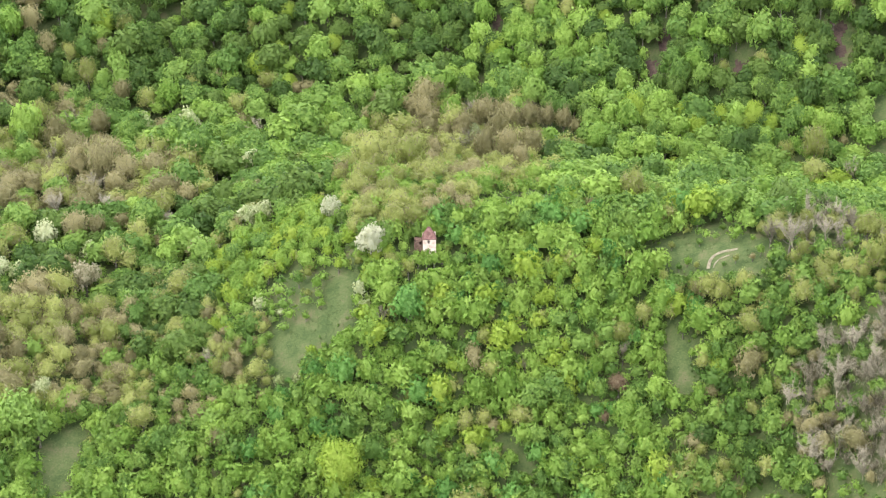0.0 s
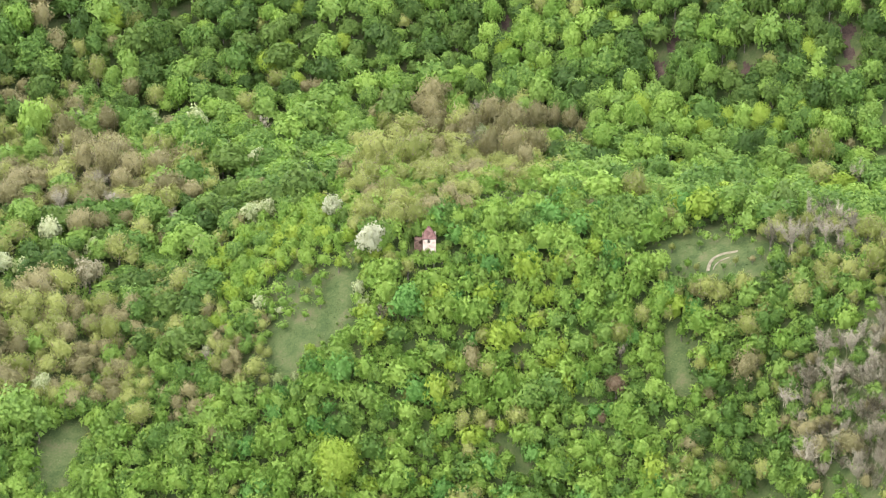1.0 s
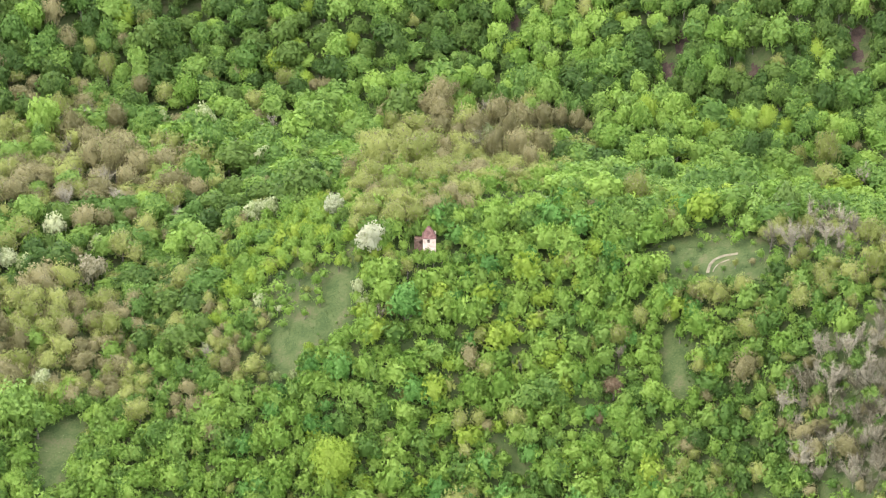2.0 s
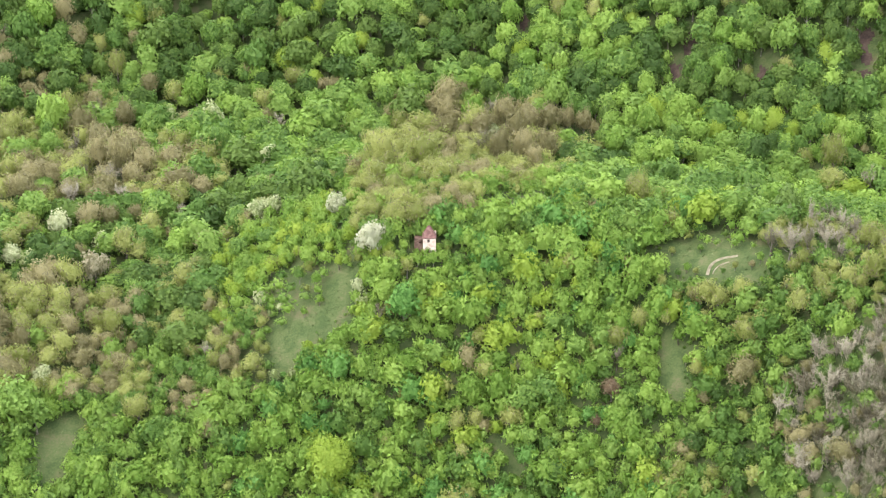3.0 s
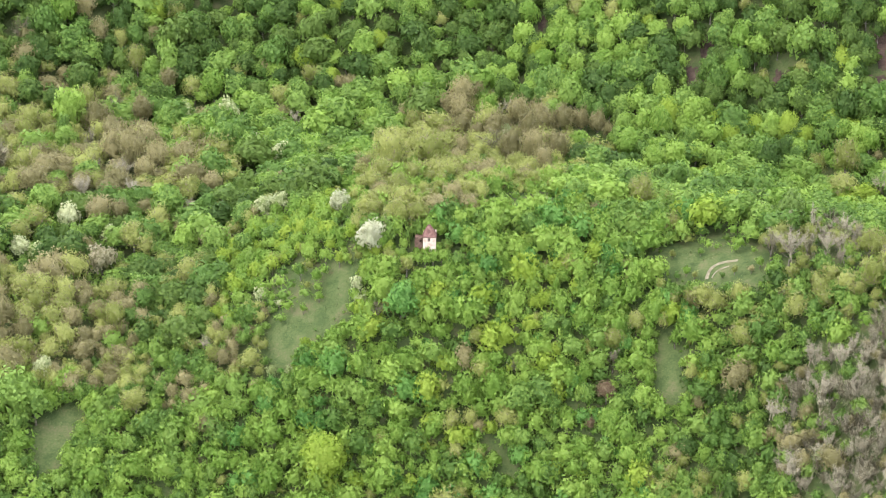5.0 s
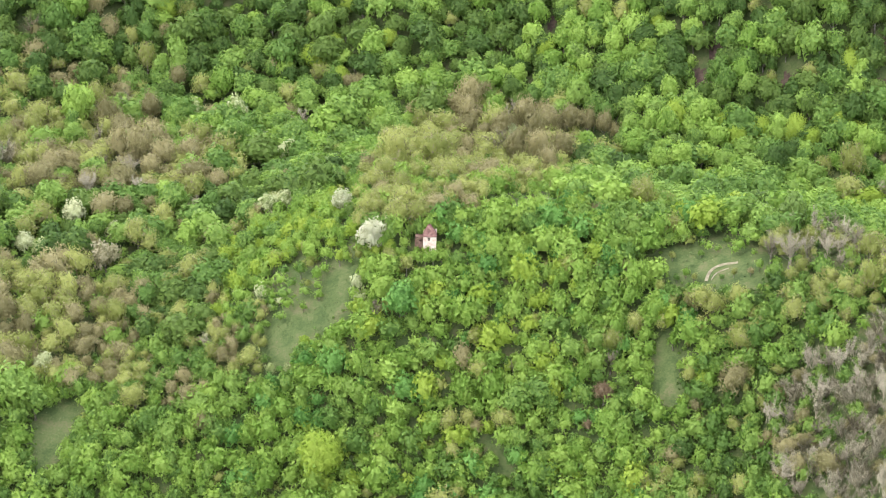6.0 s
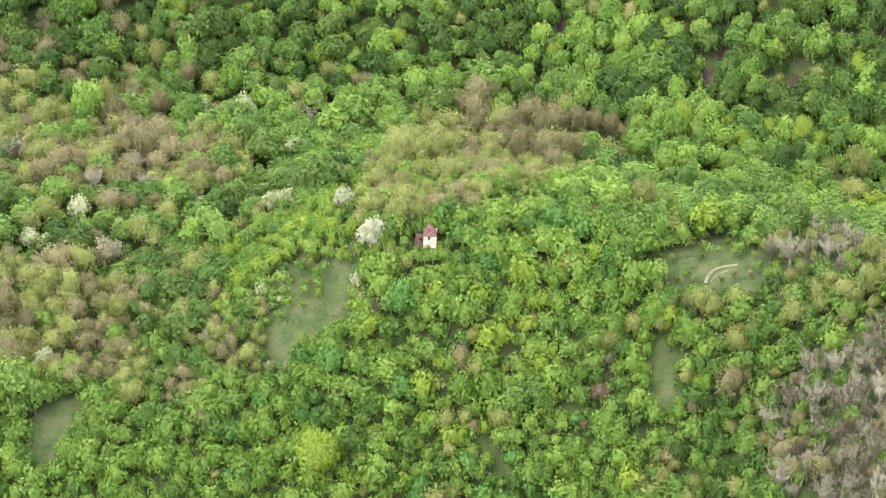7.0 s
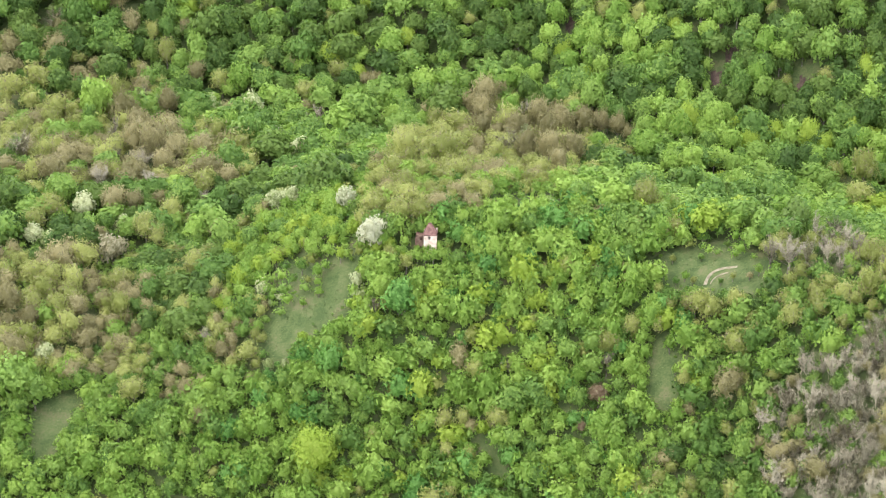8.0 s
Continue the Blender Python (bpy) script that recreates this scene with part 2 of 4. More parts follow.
def ribbon(name, line, width, material, label, category):
    """A worn strip that follows a line on the land."""
    fine = []
    for (x1, y1), (x2, y2) in zip(line, line[1:]):
        for k in range(6):
            fine.append((x1 + (x2 - x1) * k / 6, y1 + (y2 - y1) * k / 6))
    fine.append(line[-1])
    for _ in range(30):
        fine = [fine[0]] + [tuple((a + 2 * b + c) / 4 for a, b, c in zip(*q)) for q in zip(fine, fine[1:], fine[2:])] + [fine[-1]]
    verts = []
    for k, (x, y) in enumerate(fine):
        a, b = fine[max(k - 1, 0)], fine[min(k + 1, len(fine) - 1)]
        d = Vector((b[0] - a[0], b[1] - a[1])).normalized()
        for s in (-1.0, -0.4, 0.4, 1.0):
            wide = width / 2 * s * (1 + 0.35 * noise.noise((x * 0.8, y * 0.8, s * 4)))
            vx, vy = x - d.y * wide, y + d.x * wide
            verts.append((vx, vy, float(land(vx, vy)) + (0.16 if abs(s) < 0.9 else 0.02)))
    faces = [(4 * k + i, 4 * k + i + 1, 4 * k + i + 5, 4 * k + i + 4) for k in range(len(fine) - 1) for i in range(3)]
    return tagged(new(name, mesh(name, verts, faces, [material], smooth=True)), label, category, kind="structure")


ribbon("dirt_track", [(61.4, -14.2), (61.9, -12.5), (62.6, -11.4), (64.0, -10.5), (65.7, -10.5), (68.6, -11.3)], 0.75, TRACK, "pale curved dirt track across the grassy clearing", "track")
ribbon("dirt_track", [(62.5, -14.4), (63.2, -13.0), (64.3, -12.3), (66.5, -12.4)], 0.35, TRACK, "second pale wheel rut of the dirt track", "track")

# ---- trees: crowns of unit radius, centred 1.45 above the foot ----
LIFT = 1.45


def unit(v):
    return v / np.maximum(np.linalg.norm(v, axis=-1, keepdims=True), 1e-9)


def ball(n, rng, low=-0.5):
    """Even directions above the height low, a little jittered."""
    k = np.arange(n) + 0.5
    z = 1 - (1 - low) * k / n
    a = k * 2.399963 + rng.uniform(0, 6.28)
    r = np.sqrt(np.maximum(0, 1 - z * z))
    return unit(np.c_[r * np.cos(a), r * np.sin(a), z] + rng.normal(0, 0.16, (n, 3)))


def leaves(p, normal, along, size, slim):
    """Pointed leaf pieces: three corners each."""
    across = unit(np.cross(normal, along))
    along = unit(np.cross(across, normal))
    s = size[:, None]
    q = np.stack([p - along * s * 0.5 + across * s * slim * 0.5, p - along * s * 0.5 - across * s * slim * 0.5, p + along * s * 0.5], 1)
    return q.reshape(-1, 3)


def halved(f):
    """Four-cornered faces as triangles."""
    return np.r_[f[:, [0, 1, 2]], f[:, [0, 2, 3]]]


def boughs_of(rng, count, flat=0.55, near=0.40, far=0.80):
    """The leaf masses of a crown: balls set round a middle one, with their sizes."""
    c = ball(count, rng, -0.5) * rng.uniform(near, far, (count, 1))
    return np.r_[c, [[0, 0, 0]]], np.r_[rng.uniform(0.24, 0.46, count), flat]


def reach(d, c, size):
    """How far the leaf masses stretch from the middle in the directions d, and which one is outermost."""
    along = d @ c.T
    under = size ** 2 - (c ** 2).sum(1) + along ** 2
    far_side = np.where(under > 0, along + np.sqrt(np.maximum(under, 0)), 0.0)
    return far_side.max(1), far_side.argmax(1)


def dome(c, size, seg, rings, low, share):
    """The closed inner form of a crown, under its leaves."""
    th = np.linspace(0.14, math.acos(max(low, -0.98)), rings)
    a = 2 * math.pi * (np.arange(seg)[None, :] + 0.5 * (np.arange(rings) % 2)[:, None]) / seg
    d = np.stack([np.sin(th)[:, None] * np.cos(a), np.sin(th)[:, None] * np.sin(a), np.cos(th)[:, None] + 0 * a], -1).reshape(-1, 3)
    r = reach(d, c, size)[0] * share * (0.94 + 0.12 * np.modf(np.sin(np.arange(len(d)) * 12.9898) * 43758.5)[0])
    v = np.r_[d * r[:, None], [[0, 0, float(r[:seg].mean())]]]
    i, k = np.meshgrid(np.arange(rings - 1), np.arange(seg), indexing="ij")
    i, k = i.ravel(), k.ravel()
    f = np.c_[i * seg + k, (i + 1) * seg + k, (i + 1) * seg + (k + 1) % seg, i * seg + (k + 1) % seg]
    top = len(v) - 1
    return v, np.r_[f, np.array([(top, k, (k + 1) % seg, (k + 2) % seg) for k in range(0, seg, 2)])]


def shaded(v, f):
    """Smooth normals of a form."""
    n = np.zeros(v.shape)
    e = np.cross(v[f[:, 2]] - v[f[:, 0]], v[f[:, 3]] - v[f[:, 1]])
    for k in range(4):
        np.add.at(n, f[:, k], e)
    return unit(n)


def formed(q, tall, point, skirt=1.3):
    """Stretches a crown: tall above its middle, a skirt of low branches below, narrowing upwards by point."""
    q = q.copy()
    q[:, :2] *= (1 - point * np.clip(q[:, 2:] + 0.2, 0, 1))
    q[:, 2] *= np.where(q[:, 2] > 0, tall, skirt)
    return q


def leafy(seed, boughs, seg, rings, count, leaf, tall=1.1, point=0.1, low=-0.9, slim=0.75, rough=0.55, spray=0, body=0.78, even=False):
    """A crown of billowing leaf masses; spray: how many long leaves fan out from each shoot, or none; even: a compact round crown."""
    rng = np.random.default_rng(seed)
    c, size = boughs_of(rng, boughs, 0.62, 0.6, 0.7) if even else boughs_of(rng, boughs)
    cv, cf = dome(c, size, seg, rings, low, body)
    shoots = count // max(spray, 1)
    d = ball(shoots, rng, max(low, -0.4))
    r, own = reach(d, c, size)
    p = d * (r * rng.uniform(0.76, 1.1, shoots))[:, None]
    out = unit(unit(p - c[own]) + 0.35 * d)
    d_of = np.repeat(d, max(spray, 1), 0)
    if spray:
        p, out = np.repeat(p, spray, 0), np.repeat(out, spray, 0)
        side = unit(np.cross(out, rng.normal(0, 1, (shoots, 3)).repeat(spray, 0)))
        turn = np.tile(np.arange(spray) * 2 * math.pi / spray, shoots)[:, None] + rng.normal(0, 0.25, (len(p), 1))
        side = side * np.cos(turn) + np.cross(out, side) * np.sin(turn)
        way = unit(side + out * rng.uniform(0.25, 0.9, (len(p), 1)) + np.array([0, 0, 0.25]))
        lengths = leaf * rng.uniform(0.65, 1.35, len(p))
        nrm = unit(out - way * (out * way).sum(1, keepdims=True) + rng.normal(0, 0.2, p.shape))
        v = leaves(p + way * lengths[:, None] * 0.42, nrm, way, lengths, slim)
    else:
        nrm = unit(out + rng.normal(0, rough, p.shape) + np.array([0, 0, 0.15]))
        v = leaves(p, nrm, unit(rng.normal(0, 0.7, p.shape) + np.array([0, 0, 0.4])), leaf * rng.uniform(0.6, 1.4, len(p)), slim)
    v, cv = formed(v, tall, point), formed(cv, tall, point)
    f = np.arange(len(v)).reshape(-1, 3)
    nv = np.repeat(unit(out * 0.7 + d_of * 0.3 + nrm * 0.85), 3, 0)
    return np.r_[v, cv] + np.array([0, 0, LIFT]), np.r_[f, halved(cf) + len(v)], np.zeros(len(f) + 2 * len(cf), int), np.r_[nv, shaded(cv, cf)]


def feathery(seed, boughs, seg, rings, count, leaf):
    """A soft crown of opening buds on fine twigs that sweep upwards and outwards."""
    rng = np.random.default_rng(seed)
    c, size = boughs_of(rng, boughs)
    cv, cf = dome(c, size, seg, rings, -0.9, 0.74)
    d = ball(count, rng, -0.45)
    r, own = reach(d, c, size)
    p = d * (r * rng.uniform(0.72, 1.07, count))[:, None]
    out = unit(unit(p - c[own]) + 0.5 * d)
    twig = rng.uniform(0, 1, count) < 0.45
    nrm = unit(rng.normal(0, 0.45, p.shape) + out + np.array([0, 0, 0.2]))
    lengths = leaf * np.where(twig, rng.uniform(1.5, 2.6, count), rng.uniform(0.7, 1.3, count))
    way = unit(out * 0.55 + d * 0.4 + np.array([0, 0, 0.75]) + rng.normal(0, 0.3, p.shape))
    v = formed(leaves(p, nrm, way, lengths, np.where(twig, 0.2, 0.75)[:, None]), 1.08, 0.05)
    cv = formed(cv, 1.08, 0.05)
    f = np.arange(len(v)).reshape(-1, 3)
    nv = np.repeat(unit(out * 0.7 + nrm * 0.5), 3, 0)
    idx = np.r_[np.where(twig & (rng.uniform(0, 1, count) < 0.3), 1, 0), np.zeros(2 * len(cf), int)]
    return np.r_[v, cv] + np.array([0, 0, LIFT]), np.r_[f, halved(cf) + len(v)], idx, np.r_[nv, shaded(cv, cf)]


def twiggy(seed, limbs, count):
    """A leafless crown: rising limbs that fork into fine twigs."""
    rng = np.random.default_rng(seed)
    tips, v = [], []
    for k in range(limbs):
        a = 2.4 * k + rng.uniform(-0.5, 0.5)
        lean = rng.uniform(0.15, 0.75)
        way = unit(np.array([math.cos(a) * lean, math.sin(a) * lean, 1.0]))
        foot = np.array([0, 0, -0.75 + 0.5 * rng.uniform(0, 1)])
        long = rng.uniform(1.0, 1.75)
        tips.append((foot, way, long))
    own = rng.integers(0, limbs, count)
    foot, way, long = (np.array([tips[i][k] for i in own]) for k in range(3))
    p0 = foot + way * (long * rng.uniform(0.3, 1.0, count))[:, None]
    o = unit(way * 0.8 + rng.normal(0, 0.55, p0.shape) + np.array([0, 0, 0.35]))
    size = rng.uniform(0.25, 0.62, count)
    v = leaves(p0 + o * size[:, None] * 0.45, unit(rng.normal(0, 0.8, p0.shape) + np.array([0, -0.6, 0.7])), o, size, np.full((count, 1), 0.042))
    main = np.array([t[0] + t[1] * t[2] * 0.5 for t in tips])
    mdir = np.array([t[1] for t in tips])
    for turn in (np.array([0.0, -1, 0.3]), np.array([1.0, 0, 0.3])):
        v = np.r_[v, leaves(main, unit(np.tile(turn, (limbs, 1))), mdir, np.array([t[2] for t in tips]), np.full((limbs, 1), 0.024))]
    e1, e2 = v[1::3] - v[0::3], v[2::3] - v[0::3]
    nv = np.repeat(unit(unit(np.cross(e1, e2)) * 0.5 + np.array([0, -0.15, 0.75])), 3, 0)
    return v + np.array([0, 0, LIFT]), np.arange(len(v)).reshape(-1, 3), np.zeros(len(v) // 3, int), nv


def tube(points, radii, sides=5):
    v, f = [], []
    for k, (p, r) in enumerate(zip(points, radii)):
        for s in range(sides):
            a = 2 * math.pi * s / sides
            v.append((p[0] + r * math.cos(a), p[1] + r * math.sin(a), p[2]))
    for k in range(len(points) - 1):
        for s in range(sides):
            f.append((k * sides + s, k * sides + (s + 1) % sides, (k + 1) * sides + (s + 1) % sides, (k + 1) * sides + s))
    return np.array(v), np.array(f)


def trunk(seed):
    """A tapered trunk with forking limbs that reach into the crown."""
    rng = np.random.default_rng(seed)
    lean = rng.normal(0, 0.05, 2)
    pieces = [([(0, 0, -0.25), (0, 0, 0.1), (lean[0], lean[1], 0.7), (lean[0] * 2, lean[1] * 2, 1.5)], [0.11, 0.085, 0.065, 0.025])]
    for k in range(5):
        a, z = 2.4 * k + rng.uniform(-0.4, 0.4), rng.uniform(0.45, 0.95)
        e = np.array([math.cos(a) * 0.55, math.sin(a) * 0.55, z + rng.uniform(0.4, 0.7)])
        s = np.array([lean[0], lean[1], z])
        pieces.append(([s, s * 0.5 + e * 0.5 + np.array([0, 0, -0.05]), e], [0.04, 0.028, 0.01]))
    v, f, base = [], [], 0
    for pts, rad in pieces:
        pv, pf = tube(pts, rad)
        v.append(pv)
        f.append(pf + base)
        base += len(pv)
    return np.concatenate(v), np.concatenate(f)


SETS = {
    "tree": [leafy(10 + k, 20, 14, 7, 700, 0.205, 1.0, 0.04) for k in range(7)],
    "tree_mid": [leafy(30 + k, 15, 10, 6, 500, 0.22, 1.0, 0.05) for k in range(12)],
    "shrub": [leafy(50 + k, 9, 10, 5, 560, 0.22, 1.15, 0.1, slim=0.52, spray=5, body=0.7) for k in range(12)],
    "round": [leafy(20 + k, 44, 22, 12, 2400, 0.105, 1.12, 0.05, low=-0.95, body=0.84, even=True) for k in range(3)],
    "bush": [leafy(60 + k, 5, 6, 4, 95, 0.32, 1.0, 0.1, slim=0.5, spray=5, body=0.62) for k in range(6)],
    "feather": [feathery(70 + k, 16, 12, 7, 1100, 0.11) for k in range(6)],
    "feather_mid": [feathery(80 + k, 10, 10, 5, 640, 0.13) for k in range(7)],
    "bare": [twiggy(90 + k, 10, 760) for k in range(5)],
}
TRUNKS = [mesh("trunk", *trunk(k), [BARK], smooth=True) for k in range(4)]
CROWN = {}
for kind, crowns in SETS.items():
    CROWN[kind] = [mesh("crown", v, f, [BARK, BARK] if i.max() else [BARK], i, normals=n) for v, f, i, n in crowns]

THING = {
    "fresh": ("broadleaf_tree", "broadleaf tree with fresh mid-green spring leaves", "tree"),
    "lime": ("broadleaf_tree", "broadleaf tree with light lime-green young leaves", "tree"),
    "dark": ("broadleaf_tree", "broadleaf tree with dense dark green leaves", "tree"),
    "deep": ("broadleaf_tree", "tall tree with dense bluish-green leaves", "tree"),
    "yellow": ("broadleaf_tree", "rounded tree with bright yellow-green young leaves", "tree"),
    "olive": ("budding_tree", "budding tree with thin olive-green opening leaves", "tree"),
    "tan": ("budding_tree", "tree with tan-brown buds and bare twigs", "tree"),
    "bare": ("bare_tree", "leafless tree with pale grey-brown twigs", "bare tree"),
    "white": ("blossoming_tree", "wild fruit tree covered in white blossom", "blossoming tree"),
    "cream": ("blossoming_tree", "tree with cream blossom among pale green leaves", "blossoming tree"),
    "mauve": ("blossoming_tree", "tree with faded pinkish-white blossom", "blossoming tree"),
    "rust": ("dry_shrub", "dry shrub with rusty brown twigs", "shrub"),
}
HIGH = ("trees of the far hillside", "trees of the steep slope", "trees below the steep slope")
dice = np.random.default_rng(7)
STANDING = []


def crown_kind(look_of, r, near=True):
    if look_of == "bare":
        return "bare"
    thin = look_of in ("olive", "tan", "rust")
    if near and r > 2.4 and look_of == "yellow":
        return "round"
    if near and r > 2.4:
        return "feather" if thin else "tree"
    if thin:
        return "feather_mid"
    return "tree_mid" if r > 2.4 and near is not None else "shrub"


def grove(look_of, stand, places):
    """Single trees: where each stands, and its crown's radius."""
    for x, y, r in places:
        name, label, category = THING[look_of]
        if r < 1.7 and name in ("broadleaf_tree", "budding_tree"):
            name, category = "shrub", "shrub"
            label = label.replace("rounded tree", "rounded shrub").replace("broadleaf tree", "young shrub").replace("budding tree", "budding shrub").replace("tree", "shrub")
        root = new(name)
        root.empty_display_size = 0.5
        tall = dice.uniform(0.88, 1.14) * (1.22 if stand in HIGH else 1.0)
        root.matrix_basis = Matrix.LocRotScale((x, y, float(land(x, y))), Euler((0, 0, dice.uniform(0, 6.28))), (r * dice.uniform(0.9, 1.15), r * dice.uniform(0.9, 1.15), r * tall))
        tagged(root, label, category, group=stand)
        STANDING.append((x, y, r))
        if r > 2.2 and look_of in ("yellow", "deep", "white", "cream", "mauve") and stand not in HIGH:
            STANDING.append((x, y - 0.9 * r, 0.9 * r))
        stem = new("trunk", TRUNKS[int(dice.integers(len(TRUNKS)))])
        stem.parent = root
        choice = CROWN[crown_kind(look_of, r)]
        top = new("crown", choice[int(dice.integers(len(choice)))])
        top.parent = root
        if crown_kind(look_of, r) == "round":
            top.location.z = -0.3
        top.material_slots[0].link = "OBJECT"
        top.material_slots[0].material = LEAF[look_of]
        if len(top.material_slots) > 1:
            top.material_slots[1].link = "OBJECT"
            top.material_slots[1].material = TWIG if look_of in ("olive", "tan", "rust") else LEAF[look_of]


# far left slope
grove("fresh", "trees of the far hillside", [(-137.4, 185.7, 2.6), (-127.6, 172.2, 4.4), (-134.0, 177.1, 3.3), (-118.9, 167.7, 4.7), (-107.1, 193.5, 5.2), (-98.7, 199.3, 3.8), (-90.4, 201.3, 4.2), (-85.1, 204.7, 3.8), (-98.8, 178.5, 3.3), (-100.1, 173.9, 3.0), (-108.9, 186.0, 4.1), (-114.2, 165.7, 4.5), (-93.3, 162.3, 3.3), (-87.2, 161.9, 3.6), (-68.7, 172.3, 3.7), (-131.2, 150.9, 2.9), (-64.9, 150.3, 3.9), (-113.7, 122.2, 3.3), (-83.7, 137.2, 3.5), (-82.9, 125.1, 3.4), (-61.0, 104.0, 4.0), (-111.0, 112.3, 3.4)])
grove("lime", "trees of the far hillside", [(-127.9, 190.5, 4.1), (-123.6, 175.7, 5.1), (-80.7, 207.7, 2.9), (-72.1, 151.7, 4.4), (-112.8, 127.7, 5.1), (-74.6, 120.5, 3.4), (-69.4, 118.9, 3.4), (-116.3, 113.6, 2.4)])
grove("tan", "trees of the far hillside", [(-118.3, 187.9, 4.9), (-117.0, 179.0, 4.4), (-134.4, 168.8, 3.3), (-104.4, 201.1, 2.8), (-74.3, 200.8, 2.6), (-94.0, 175.4, 2.6), (-111.8, 172.8, 3.7), (-104.4, 157.8, 3.6), (-87.0, 156.7, 3.9), (-104.2, 126.4, 4.3), (-92.1, 135.6, 3.8), (-97.8, 118.4, 4.2), (-73.4, 135.8, 2.8), (-86.5, 91.4, 5.7), (-94.0, 96.6, 4.0), (-72.3, 91.2, 4.4), (-79.9, 89.1, 4.4)])
grove("dark", "trees of the far hillside", [(-131.6, 154.7, 4.5), (-128.8, 162.8, 4.0), (-124.3, 166.2, 2.4), (-77.8, 188.8, 2.2), (-78.7, 172.6, 4.6), (-108.5, 168.3, 3.2), (-80.1, 167.1, 3.6), (-74.7, 167.7, 3.3), (-66.6, 168.4, 2.7), (-113.7, 151.2, 5.0), (-120.7, 141.7, 3.9), (-128.0, 143.8, 4.3), (-89.3, 146.6, 3.5)])
grove("yellow", "trees of the far hillside", [(-69.2, 193.0, 3.4), (-93.8, 182.8, 4.0)])
grove("olive", "trees of the far hillside", [(-87.2, 181.4, 3.4), (-104.6, 172.9, 2.9), (-98.4, 164.5, 3.7), (-78.5, 152.8, 3.6), (-110.8, 144.2, 3.8), (-98.6, 154.4, 2.7), (-123.9, 123.6, 4.7), (-124.0, 115.6, 3.6), (-121.8, 104.7, 3.3), (-106.5, 101.7, 2.5)])
grove("bare", "trees of the far hillside", [(-100.6, 139.7, 3.2), (-103.2, 110.4, 2.7)])
grove("cream", "trees of the far hillside", [(-78.5, 135.0, 3.5), (-65.2, 131.7, 3.5)])
# far middle
grove("lime", "trees of the far valley", [(-67.1, 185.3, 2.8), (-52.8, 183.2, 2.8), (-44.0, 177.5, 3.3), (-45.6, 187.5, 2.8), (-40.2, 174.1, 3.7), (-53.0, 172.3, 2.7), (-64.6, 177.7, 2.8), (-25.0, 158.5, 4.3), (-21.8, 174.6, 3.3), (-14.5, 174.9, 2.7), (-7.1, 170.2, 4.2), (-13.8, 153.9, 1.6), (-4.4, 149.0, 2.6), (-53.0, 158.8, 3.2), (-13.1, 143.0, 4.0), (-5.3, 141.7, 4.0), (-20.8, 134.7, 3.8), (-34.8, 137.0, 3.5), (-12.0, 123.8, 3.0), (-34.8, 91.2, 2.4)])
grove("fresh", "trees of the far valley", [(-60.7, 188.3, 3.7), (-58.1, 192.2, 3.4), (-49.1, 170.0, 2.7), (-58.0, 165.4, 3.3), (-63.8, 168.2, 3.3), (-27.1, 169.8, 2.5), (-10.7, 166.8, 3.3), (-3.5, 157.1, 3.2), (-6.2, 152.9, 3.9), (-21.2, 151.6, 3.2), (-15.2, 161.2, 2.7), (-24.5, 142.4, 4.2), (-28.8, 140.2, 3.5), (-44.1, 145.5, 3.9), (-51.2, 124.0, 3.7), (-57.4, 136.6, 3.5), (-61.7, 144.3, 3.2), (-12.2, 137.1, 3.5), (-30.5, 119.5, 5.7), (-34.0, 119.8, 3.4), (-17.1, 124.3, 3.4), (-13.6, 115.4, 3.0), (-0.1, 135.9, 2.6), (-4.4, 132.1, 2.7), (-45.6, 116.4, 2.5), (-42.7, 100.9, 3.0), (-55.3, 97.3, 4.0), (-51.9, 111.2, 2.5), (-26.5, 102.9, 3.3), (-21.5, 100.9, 3.3)])
grove("yellow", "trees of the far valley", [(-34.8, 177.4, 3.3), (-44.1, 161.2, 3.8), (-38.0, 165.2, 3.3), (-20.1, 163.5, 3.1), (-34.7, 153.0, 2.8)])
grove("dark", "trees of the far valley", [(-58.7, 174.3, 3.3), (-50.7, 165.0, 2.7), (-29.1, 174.2, 4.0), (-18.0, 166.4, 3.6), (-12.6, 167.5, 2.2), (1.8, 158.2, 2.7), (-9.7, 151.4, 2.1), (1.7, 150.3, 2.5), (-35.9, 161.5, 3.2), (-30.4, 156.9, 2.7), (-34.4, 168.9, 2.5), (-37.1, 147.2, 3.5), (-57.7, 149.8, 3.5), (-40.3, 126.4, 3.1), (-38.8, 115.3, 3.4)])
grove("olive", "trees of the far valley", [(-0.8, 166.4, 3.0)])
grove("cream", "trees of the far valley", [(-45.7, 98.0, 3.4)])
grove("tan", "trees of the far valley", [(-55.9, 160.5, 2.9), (-28.2, 147.3, 3.5), (-31.9, 149.5, 2.7), (-49.6, 136.1, 3.1), (-7.9, 136.6, 3.1), (3.2, 126.3, 4.2), (-10.4, 126.7, 3.1), (3.1, 112.4, 3.7), (-19.5, 91.4, 2.3)])
grove("olive", "trees of the far valley", [(-64.8, 158.7, 3.6), (-41.0, 152.7, 3.6), (-50.1, 143.7, 3.9), (-7.8, 119.4, 3.4), (-6.9, 109.5, 3.0), (-1.9, 118.1, 2.4), (-36.7, 108.0, 2.5), (-31.3, 100.0, 2.5), (-12.5, 66.4, 5.7), (-1.9, 63.0, 5.4)])
grove("bare", "trees of the far valley", [(-44.6, 127.4, 3.4)])
grove("white", "trees of the far valley", [(-55.6, 118.6, 2.6)])
